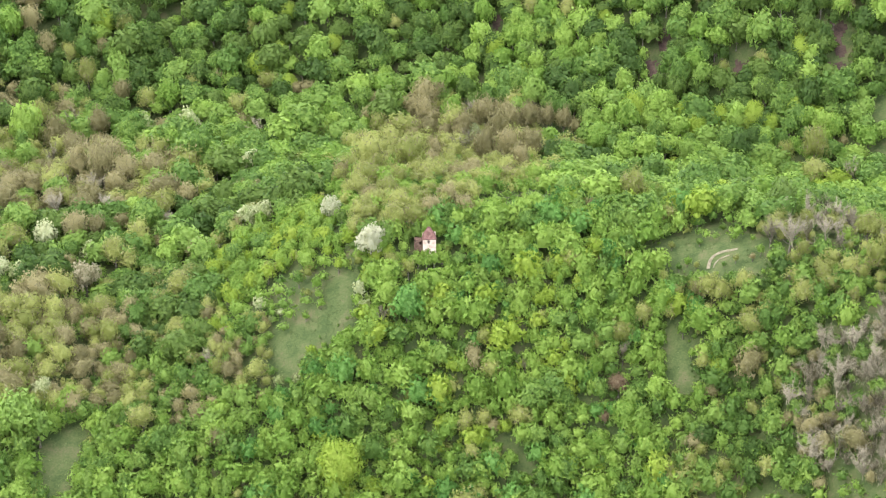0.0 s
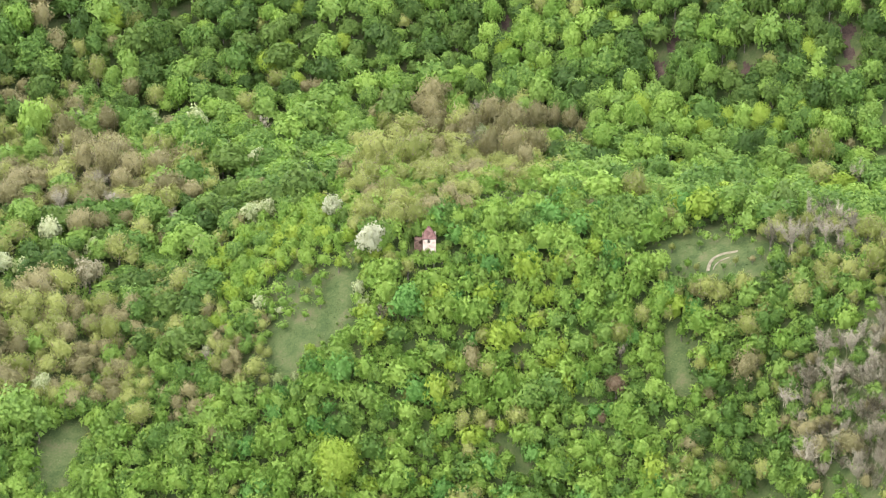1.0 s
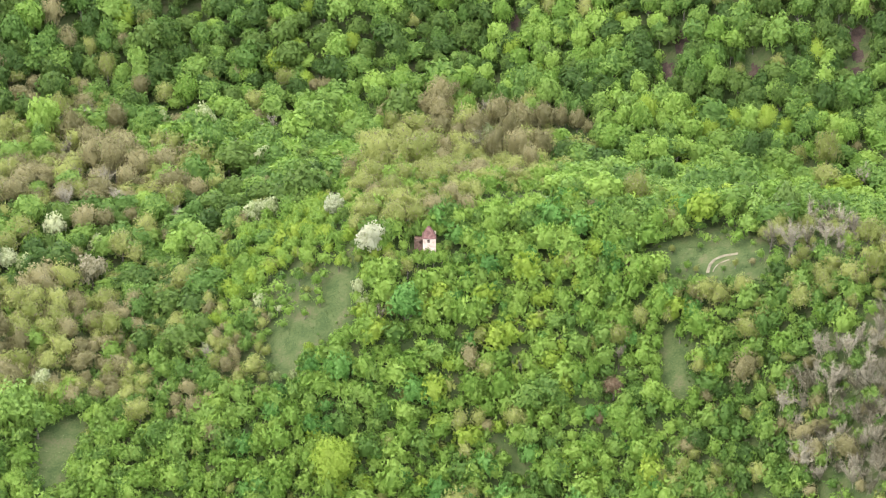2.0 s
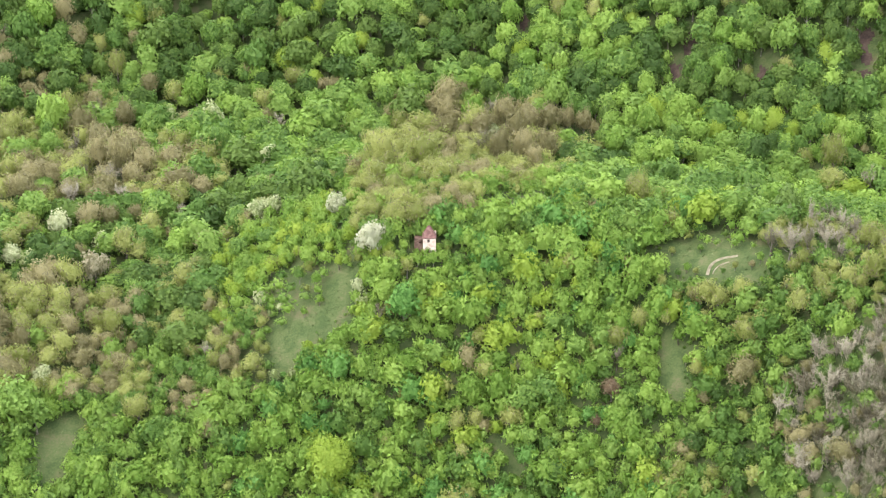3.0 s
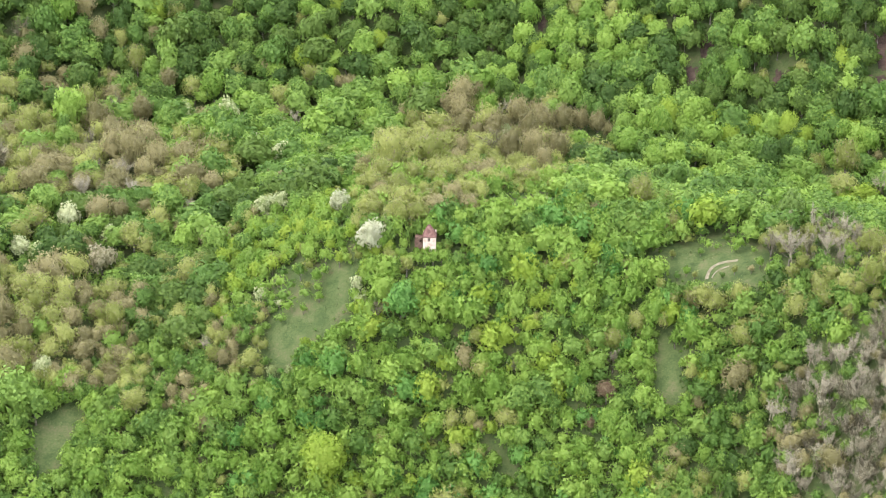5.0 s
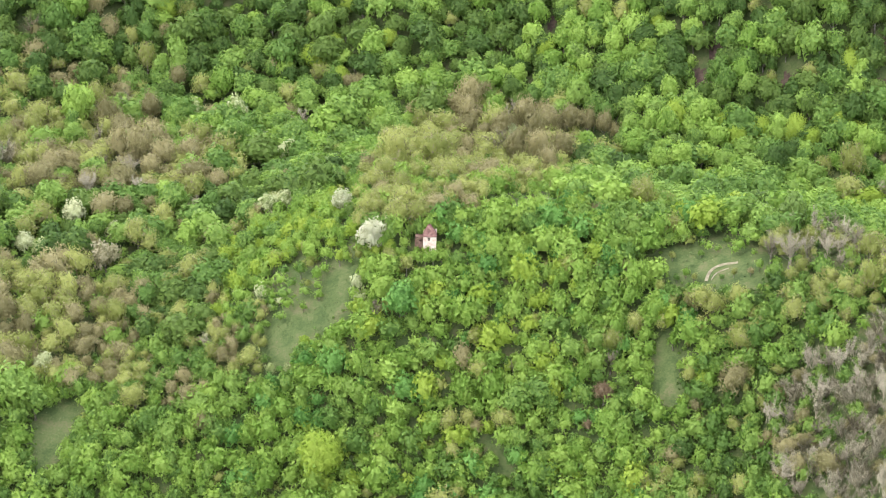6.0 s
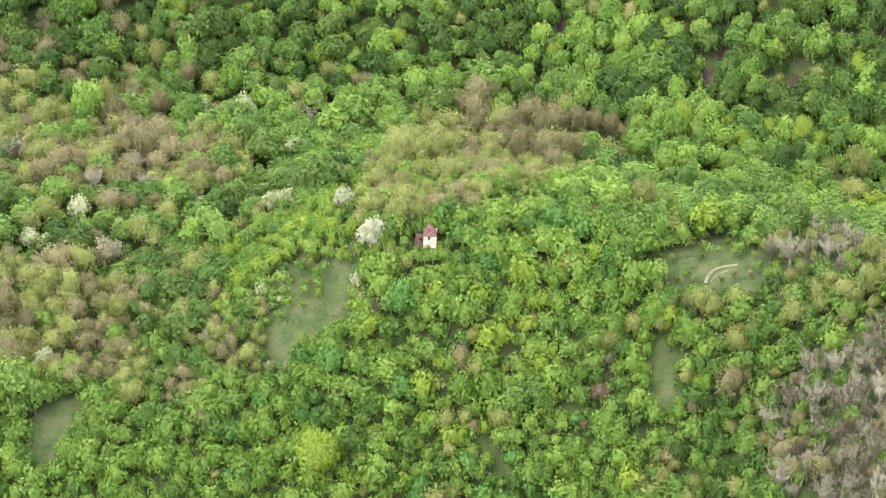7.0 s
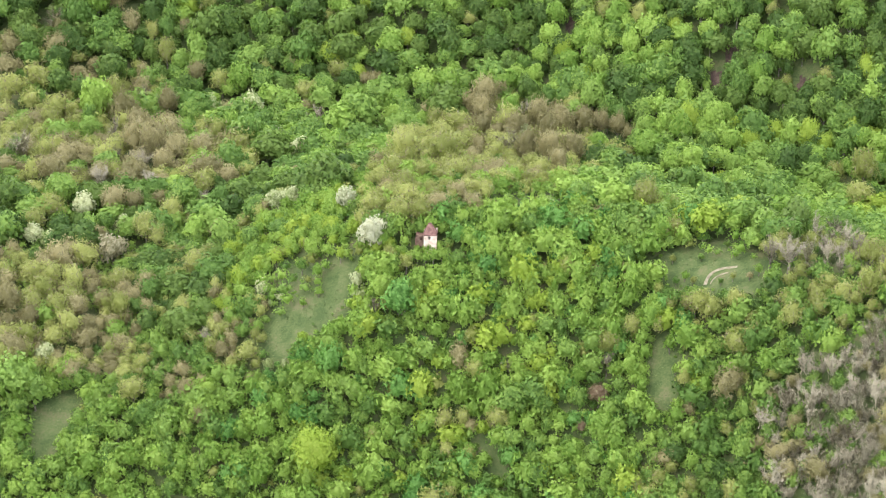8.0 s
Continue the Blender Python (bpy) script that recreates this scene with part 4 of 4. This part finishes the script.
# ---- the woods and thickets between them ----
# outline, looks with their shares, spacing, smallest and largest crown
STANDS = [
    ("bare_thicket", [(78, -43), (84, -41), (91, -43), (100, -52), (92, -89), (73, -68), (71, -58), (75, -47)], {"bare": 0.6, "tan": 0.12, "fresh": 0.28}, 2.3, 1.8, 3.0, "thicket of leafless grey-brown saplings on the slope"),
    ("crest_scrub", [(-23, 86), (3, 83), (46, 89), (34, 42), (13, 24), (12, 10), (-16, 11)], {"olive": 0.58, "tan": 0.08, "lime": 0.34}, 4.2, 2, 3.4, "thin olive budding scrub on the crest"),
    ("tan_wood", [(2, 134), (17, 135), (47, 115), (47, 83), (11, 74), (-18, 92)], {"tan": 0.4, "olive": 0.38, "bare": 0.14, "fresh": 0.08}, 5.4, 3, 5, "budding tan-brown wood beyond the crest"),
    ("tan_wood", [(-172, 172), (-107, 168), (-79, 128), (-55, 97), (-57, 71), (-137, 73)], {"tan": 0.36, "olive": 0.36, "fresh": 0.2, "bare": 0.08}, 5.4, 3, 5, "budding tan-brown wood in the side valley"),
    ("tan_thicket", [(-114, 33), (-94, 31), (-74, 17), (-65, -14), (-87, -16), (-104, -15)], {"olive": 0.5, "tan": 0.32, "fresh": 0.13, "cream": 0.05}, 4.2, 2.4, 4.2, "tan and olive budding thicket"),
    ("bright_hedge", [(-52, 3), (-53, 14), (-53, 32), (-42, 43), (-27, 40), (-16, 22), (-16, 11), (-21, 4), (-34, 8), (-43, -1)], {"lime": 0.6, "yellow": 0.4}, 2.6, 1.4, 2.4, "bright lime-green young scrub along the flank"),
    ("grey_crest", [(73, -5), (93, -2), (106, -10), (101, -29), (88, -22), (77, -17)], {"bare": 0.5, "olive": 0.4, "lime": 0.1}, 3.4, 1.8, 3, "grey bare scrub beside the clearing"),
    ("side_scrub", [(54, -12), (81, -22), (101, -29), (98, -44), (77, -35), (78, -50), (72, -71), (46, -56), (57, -38)], {"olive": 0.30, "fresh": 0.34, "dark": 0.12, "lime": 0.06, "tan": 0.1, "bare": 0.08}, 2.8, 1.8, 3.3, "mixed budding and green scrub on the slope"),
    # the gully's shade is put into the leaf colour: nearly all crowns dark
    ("gully_wood", [(-80, 34), (-62, 33), (-55, 20), (-50, 6), (-51, -8), (-62, -9), (-71, -2), (-78, 14)], {"dark": 0.92, "fresh": 0.08}, 4.4, 2.6, 4.2, "dark green young wood in the gully"),
    ("flank_scrub", [(-71, 15), (-49, 5), (-38, -5), (-38, -17), (-42, -24), (-62, -26), (-76, -22), (-71, -5)], {"olive": 0.38, "tan": 0.15, "fresh": 0.35, "lime": 0.12}, 2.7, 1.6, 2.8, "olive and brown budding scrub on the flank"),
    ("hill_scrub", [(-22, 1), (-14, 9), (12, 10), (31, 19), (57, 5), (56, -4), (62, -14), (60, -24), (60, -36), (60, -44), (47, -59), (-45, -46), (-43, -24), (-27, -14)], {"fresh": 0.30, "deep": 0.08, "lime": 0.38, "yellow": 0.08, "olive": 0.10, "tan": 0.03, "bare": 0.03}, 2.6, 1.95, 3.6, "dense young green scrub over the hill side"),
    ("low_scrub", [(-107, -15), (-83, -13), (-60, -25), (-42, -22), (-43, -47), (-101, -49)], {"fresh": 0.5, "lime": 0.38, "olive": 0.08, "dark": 0.04}, 2.7, 1.8, 3.4, "green young scrub at the foot of the slope"),
    ("light_wood", [(54, 118), (82, 110), (106, 93), (132, 87), (106, -10), (73, -5), (52, 4), (31, 19), (37, 81), (50, 93)], {"lime": 0.36, "fresh": 0.4, "yellow": 0.05, "dark": 0.14, "olive": 0.05}, 5, 2.8, 4.8, "light green young wood behind the crest"),
    ("valley_wood", [(-105, 160), (-62, 165), (0, 152), (24, 140), (21, 133), (3, 133), (-18, 83), (-30, 43), (-55, 97), (-78, 121)], {"fresh": 0.58, "lime": 0.2, "dark": 0.12, "olive": 0.1}, 5.6, 3.2, 5.6, "fresh green wood in the valley"),
    ("side_valley_wood", [(-139, 83), (-57, 80), (-25, 70), (-28, 22), (-51, 21), (-52, 0), (-70, 13), (-96, 34), (-126, 29)], {"olive": 0.23, "fresh": 0.34, "dark": 0.3, "tan": 0.1, "lime": 0.03}, 5.2, 2.8, 5, "mixed olive and green wood in the side valley"),
    ("slope_wood", [(18, 235), (175, 160), (138, 84), (106, 93), (82, 110), (53, 117), (34, 121), (17, 142)], {"fresh": 0.40, "lime": 0.06, "dark": 0.54}, 4.5, 3, 4.8, "bright green wood on the steep far slope"),
    ("far_wood", [(-200, 290), (25, 240), (24, 150), (-61, 160), (-105, 159), (-161, 155), (-190, 190)], {"fresh": 0.38, "dark": 0.46, "lime": 0.08, "olive": 0.06, "tan": 0.02}, 4.8, 3.1, 5, "dense mixed green wood on the far hillside"),
    ("undergrowth", [(-127, 64), (-53, 75), (-21, 55), (13, 63), (47, 83), (128, 42), (90, -97), (-102, -49)], {"fresh": 0.5, "lime": 0.25, "olive": 0.15, "dark": 0.1}, 3.4, 1.5, 2.3, "green undergrowth in the gaps between trees"),
]
OPEN = CLEARINGS + SCARS
# the wooded ground between the spur's foot and the far hillside
WOODED = [(-98, -64), (-112, -15), (-119, 10), (-132, 50), (-155, 115), (-170, 165), (-182, 205), (-150, 232), (-80, 222), (16, 190), (85, 160), (158, 132), (152, 100), (143, 75), (129, 30), (117, -5), (108, -38), (102, -64), (99, -86), (95, -106), (10, -75)]
GRID = 6.0
taken = {}


def claim(x, y, r):
    taken.setdefault((int(x // GRID), int(y // GRID)), []).append((x, y, r))


def crowded(x, y, r, share):
    i, j = int(x // GRID), int(y // GRID)
    for a in (i - 1, i, i + 1):
        for b in (j - 1, j, j + 1):
            for u, v, q in taken.get((a, b), ()):
                if (u - x) ** 2 + (v - y) ** 2 < (share * max(q, r) + 0.25 * min(q, r)) ** 2:
                    return True
    return False


for s in STANDING:
    claim(*s)


BOUNDS = [(min(p[0] for p in q), max(p[0] for p in q), min(p[1] for p in q), max(p[1] for p in q)) for q in OPEN]


def holds(k, x, y):
    """Whether the open ground k holds the place (x, y)."""
    x1, x2, y1, y2 = BOUNDS[k]
    if not (x1 < x < x2 and y1 < y < y2):
        return False
    hit, poly = False, OPEN[k]
    for (ax, ay), (bx, by) in zip(poly, poly[1:] + poly[:1]):
        if (ay > y) != (by > y) and x < (bx - ax) * (y - ay) / (by - ay) + ax:
            hit = not hit
    return hit


def near_open(x, y, r):
    """Keeps crowns off the open ground, and low beside its southern edge."""
    for k in range(len(OPEN)):
        for dx, dy in ((0, 0), (0.6, 0), (-0.6, 0), (0, -0.5), (0, 0.7), (0, 1.6), (0, 2.4))[:7 if k < len(CLEARINGS) else 1]:
            if holds(k, x + dx * r, y + dy * r):
                return True
    return -5.2 - r < x < 0.8 + r and -2.0 - 1.2 * r < y < 4.2


def within(poly, x, y):
    hit = False
    for (ax, ay), (bx, by) in zip(poly, poly[1:] + poly[:1]):
        if (ay > y) != (by > y) and x < (bx - ax) * (y - ay) / (by - ay) + ax:
            hit = not hit
    return hit


def thicket(name, outline, looks, spacing, small, large, label, seed):
    """One stretch of wood: many crowns in one mesh, of several leaf colours."""
    rng = np.random.default_rng(seed)
    tight = 0.2 if "wood" not in name else 0.3
    names, shares = list(looks), np.array(list(looks.values()))
    mats = [LEAF[k] for k in names] + [TWIG]
    xs, ys = [p[0] for p in outline], [p[1] for p in outline]
    verts, faces, index, norms, tints, base, count = [], [], [], [], [], 0, 0
    row = 0
    y = min(ys)
    while y < max(ys):
        x = min(xs) + (spacing / 2 if row % 2 else 0)
        while x < max(xs):
            px, py = x + rng.normal(0, 0.24 * spacing), y + rng.normal(0, 0.24 * spacing)
            r = rng.uniform(small, large) * rng.choice([0.65, 0.85, 1.0, 1.0, 1.2])
            patch = noise.noise((px * 0.06, py * 0.06, seed))
            pick = np.cumsum(np.roll(shares, 0)) / shares.sum()
            k = int(np.searchsorted(pick, np.clip(0.65 * rng.uniform(0, 1) + 0.35 * (0.5 + 0.9 * patch), 0, 0.999)))
            turn = rng.uniform(0, 6.28)
            tall = rng.uniform(0.72, 1.0) * (1.1 if name in ("slope_wood", "far_wood") else 0.9 if "wood" in name else 1.1)
            which = int(rng.integers(0, 1000))
            x += spacing
            stray = noise.noise_vector((px * 0.09, py * 0.09, 5.0)) * 7.0
            if not within(outline, px + stray.x, py + stray.y) or not within(WOODED, px, py):
                continue
            for _ in range(2):
                if near_open(px, py, r):
                    r *= 0.5
            if near_open(px, py, r) or crowded(px, py, r, tight):
                continue
            claim(px, py, r)
            kind = "bush" if name == "undergrowth" else crown_kind(names[k], r, near=False if "wood" in name else None)
            v, f, i, nv = SETS[kind][which % len(SETS[kind])]
            c, s = math.cos(turn), math.sin(turn)
            wide = 0.85 + 0.4 * (which % 7) / 6
            vx, vy = v[:, 0] * wide, v[:, 1] * (2.0 - wide)
            q = np.c_[vx * c - vy * s, vx * s + vy * c, v[:, 2] * tall] * r
            norms.append(np.c_[nv[:, 0] * c - nv[:, 1] * s, nv[:, 0] * s + nv[:, 1] * c, nv[:, 2]])
            tints.append(np.full(len(f), rng.uniform(0, 1)))
            sunk = 0.3 * r * tall if kind in ("shrub", "bush") else 0.1 * r
            verts.append(q + np.array([px, py, float(land(px, py)) - sunk]))
            faces.append(f + base)
            dry = names[k] in ("olive", "tan", "rust")
            index.append(np.where((i == 0) | (not dry), k, len(names)))
            base += len(v)
            count += 1
        y += spacing * 0.87
        row += 1
    if verts:
        ob = new(name, mesh(name, np.concatenate(verts), np.concatenate(faces), mats, np.concatenate(index), normals=np.concatenate(norms), tint=np.concatenate(tints)))
        tagged(ob, label, "woods" if "wood" in name else "scrub", kind="stuff")


for seed, row_of in enumerate(STANDS):
    thicket(*row_of, 100 + seed)

# ---- rough grass in the clearings ----
def tussocks(seed):
    """Tufts of long grass and low herbs on the open ground."""
    rng = np.random.default_rng(seed)
    p, blades = [], []
    for k, q in enumerate(CLEARINGS):
        x1, x2, y1, y2 = BOUNDS[k]
        for _ in range(int((x2 - x1) * (y2 - y1) * 1.1)):
            x, y = rng.uniform(x1 - 2, x2 + 2), rng.uniform(y1 - 2, y2 + 2)
            if noise.noise((x * 0.25, y * 0.25, 2)) > rng.uniform(-0.5, 0.45):
                for _ in range(5):
                    a, b = x + rng.normal(0, 0.22), y + rng.normal(0, 0.22)
                    p.append((a, b, float(land(a, b)) + 0.1))
    p = np.array(p)
    n = unit(rng.normal(0, 0.6, p.shape) + np.array([0, 0, 1.0]))
    v = leaves(p, n, unit(rng.normal(0, 1, p.shape) + np.array([0, 0, 0.8])), rng.uniform(0.18, 0.5, len(p)), 0.45)
    ob = new("grass_tufts", mesh("grass_tufts", v, np.arange(len(v)).reshape(-1, 3), [HERB], normals=np.repeat(unit(n + np.array([0, 0, 1.5])), 3, 0), tint=rng.uniform(0, 1, len(p))))
    tagged(ob, "tufts of rough green grass in the clearings", "grass", kind="stuff")


HERB = foliage("rough_grass", (0.06, 0.10, 0.03), (0.16, 0.20, 0.075), through_light=0.15)
tussocks(5)

# ---- the hut on the hill top ----
def box(bm, x1, x2, y1, y2, z1, z2):
    m = Matrix.LocRotScale(((x1 + x2) / 2, (y1 + y2) / 2, (z1 + z2) / 2), None, (x2 - x1, y2 - y1, z2 - z1))
    return bmesh.ops.create_cube(bm, size=1, matrix=m)


def pierced(outer, hole, y1, y2):
    """An upright wall between y1 and y2 with an opening through it; outlines in x and z."""
    bm = bmesh.new()
    for loop in (outer, hole):
        vs = [bm.verts.new((x, y1, z)) for x, z in loop]
        for a, b in zip(vs, vs[1:] + vs[:1]):
            bm.edges.new((a, b))
    bmesh.ops.triangle_fill(bm, use_beauty=True, edges=bm.edges[:])
    more = bmesh.ops.extrude_face_region(bm, geom=bm.faces[:])
    bmesh.ops.translate(bm, vec=(0, y2 - y1, 0), verts=[v for v in more["geom"] if isinstance(v, bmesh.types.BMVert)])
    bmesh.ops.recalc_face_normals(bm, faces=bm.faces[:])
    return bm


def courses(a, b, c, d, rows, thick):
    """A tiled roof slope from the eave a-b up to the ridge d-c, laid in stepped courses."""
    bm = bmesh.new()
    a, b, c, d = (Vector(p) for p in (a, b, c, d))
    up = (b - a).cross(d - a).normalized()
    for k in range(rows):
        s, e = k / rows, min(1.0, (k + 1.25) / rows)
        low, high = (a.lerp(d, s), b.lerp(c, s)), (a.lerp(d, e), b.lerp(c, e))
        n = max(2, int((low[1] - low[0]).length / 0.22))
        front = [low[0].lerp(low[1], i / n) + up * (thick * (1.0 + 0.35 * (i % 2)) + 0.012 * noise.noise((i * 1.7, k * 2.3, 1))) for i in range(n + 1)]
        back = [high[0].lerp(high[1], i / n) + up * thick * 0.35 for i in range(n + 1)]
        under = [low[0].lerp(low[1], i / n) for i in range(n + 1)]
        rows_v = [[bm.verts.new(p) for p in line] for line in (under, front, back)]
        for lo, hi in zip(rows_v, rows_v[1:]):
            for i in range(n):
                bm.faces.new((lo[i], lo[i + 1], hi[i + 1], hi[i]))
    base = [bm.verts.new(p - up * 0.03) for p in (a, b, c, d)]
    if (c - d).length > 1e-3:
        bm.faces.new(base)
    else:
        bm.faces.new(base[:3])
    bmesh.ops.recalc_face_normals(bm, faces=bm.faces[:])
    return bm


def hut():
    """A small plastered hut, three metres square, with a hipped roof."""
    w, deep, eave, ridge, foot = 1.5, 2.3, 2.35, 4.95, -3.2
    root = new("hut")
    root.location = (-0.98, 0.0, 0.0)
    tagged(root, "small pale pink plastered hut with a steep dark red roof", "hut")
    arch = [(-0.46, 1.28), (0.10, 1.28), (0.10, 1.85)] + [(-0.18 + 0.28 * math.cos(a), 1.85 + 0.28 * math.sin(a)) for a in (0.5, 1.05, 1.57, 2.1, 2.64)] + [(-0.46, 1.85)]
    front = part("wall", pierced([(-w, foot), (w, foot), (w, eave), (-w, eave)], arch, 0, 0.32), PLASTER, root, "pale pink plastered front wall with an arched opening")
    bm = bmesh.new()
    for x1, x2, z1, z2 in ((-0.52, 0.16, 1.20, 1.28), (-0.20, -0.16, 1.28, 2.10), (-0.46, 0.10, 1.70, 1.74)):
        box(bm, x1, x2, 0.06, 0.16, z1, z2)
    part("window_frame", bm, WOOD, front, "dark wooden frame in the arched opening")
    for x1, x2, y1, y2 in ((-w, -w + 0.32, 0.32, deep - 0.32), (w - 0.32, w, 0.32, deep - 0.32), (-w, w, deep - 0.32, deep)):
        bm = bmesh.new()
        box(bm, x1, x2, y1, y2, foot, eave)
        part("wall", bm, PLASTER, root)
    o = 0.07
    mid = deep / 2
    e, lx, hx = eave - 0.06, -0.32, 0.12
    p = [(-w - o, -o, e), (w + o, -o, e), (w + o, deep + o, e), (-w - o, deep + o, e)]
    top = [(lx, mid, ridge), (hx, mid, ridge)]
    roof = part("roof", courses(p[0], p[1], top[1], top[0], 11, 0.045), TILE, root, "steep roof of weathered dark red tiles")
    part("roof", courses(p[1], p[2], top[1], top[1], 11, 0.045), TILE, root)
    part("roof", courses(p[2], p[3], top[0], top[1], 11, 0.045), TILE, root)
    part("roof", courses(p[3], p[0], top[0], top[0], 11, 0.045), TILE, root)
    bm = bmesh.new()
    for a, b in ((top[0], top[1]), (p[0], top[0]), (p[1], top[1]), (p[2], top[1]), (p[3], top[0])):
        a, b = Vector(a), Vector(b)
        n = max(3, int((b - a).length / 0.3))
        for k in range(n):
            c = a.lerp(b, (k + 0.5) / n)
            m = Matrix.Translation(c + Vector((0, 0, 0.02))) @ (b - a).to_track_quat("Z", "Y").to_matrix().to_4x4()
            bmesh.ops.create_cone(bm, cap_ends=True, segments=7, radius1=0.10, radius2=0.085, depth=(b - a).length / n * 1.08, matrix=m)
    part("ridge_tiles", bm, TILE, roof)
    for x in (-w + 0.1, w - 0.1):
        bm = bmesh.new()
        box(bm, x - 0.16, x + 0.16, deep - 0.25, deep + 0.07, eave - 0.4, eave + 0.75)
        bmesh.ops.create_cone(bm, cap_ends=True, segments=4, radius1=0.26, radius2=0.03, depth=0.3, matrix=Matrix.Translation((x, deep - 0.09, eave + 0.9)) @ Matrix.Rotation(math.pi / 4, 4, "Z"))
        part("pinnacle", bm, PLASTER, root, "pale plastered corner pinnacle behind the roof")
    bm = bmesh.new()
    box(bm, -w - 0.03, w + 0.03, -0.06, -0.003, eave - 0.16, eave - 0.055)
    part("eaves_board", bm, WOOD, roof)


def ruin():
    """The broken brick end wall that leans beside the hut."""
    root = new("ruined_wall")
    root.location = (-3.5, 0.15, -0.3)
    tagged(root, "ruined red brick wall with a round hole beside the hut", "wall")
    edge = [(-0.95, -3.4), (0.92, -3.4), (0.92, 2.25), (0.62, 2.42), (0.3, 2.25), (0.05, 2.34), (-0.3, 2.05), (-0.52, 2.12), (-0.75, 1.7), (-0.95, 1.62)]
    hole = [(0.42 + 0.36 * math.cos(a * math.pi / 6), 1.62 + 0.38 * math.sin(a * math.pi / 6)) for a in range(12)]
    part("wall", pierced(edge, hole, 0, 0.4), BRICK, root)
    bm = bmesh.new()
    box(bm, -0.95, -0.6, 0.403, 1.9, -3.4, 1.35)
    box(bm, 0.58, 0.9, 0.403, 1.9, -3.4, 1.75)
    part("side_wall", bm, BRICK, root)
    bm = bmesh.new()
    box(bm, -0.95, 0.92, 1.903, 2.2, -3.4, 1.9)
    part("back_wall", bm, BRICK, root)
    bm = bmesh.new()
    for k in range(4):
        box(bm, -0.8 + 0.42 * k, -0.68 + 0.42 * k, 0.1, 2.1, 1.95 + 0.02 * k, 2.06 + 0.02 * k)
    part("beam", bm, WOOD, root, "dark broken roof beams")
    # added slab, not part of the ruin: blocks the sky so the hole stays dark
    part("roof_remnant", courses((0.95, 2.25, 2.1), (-0.98, 2.25, 2.1), (-0.7, 0.2, 2.22), (0.9, 0.2, 2.35), 7, 0.05), BRICK, root, "sagging remnant of a brown tile roof")


hut()
ruin()
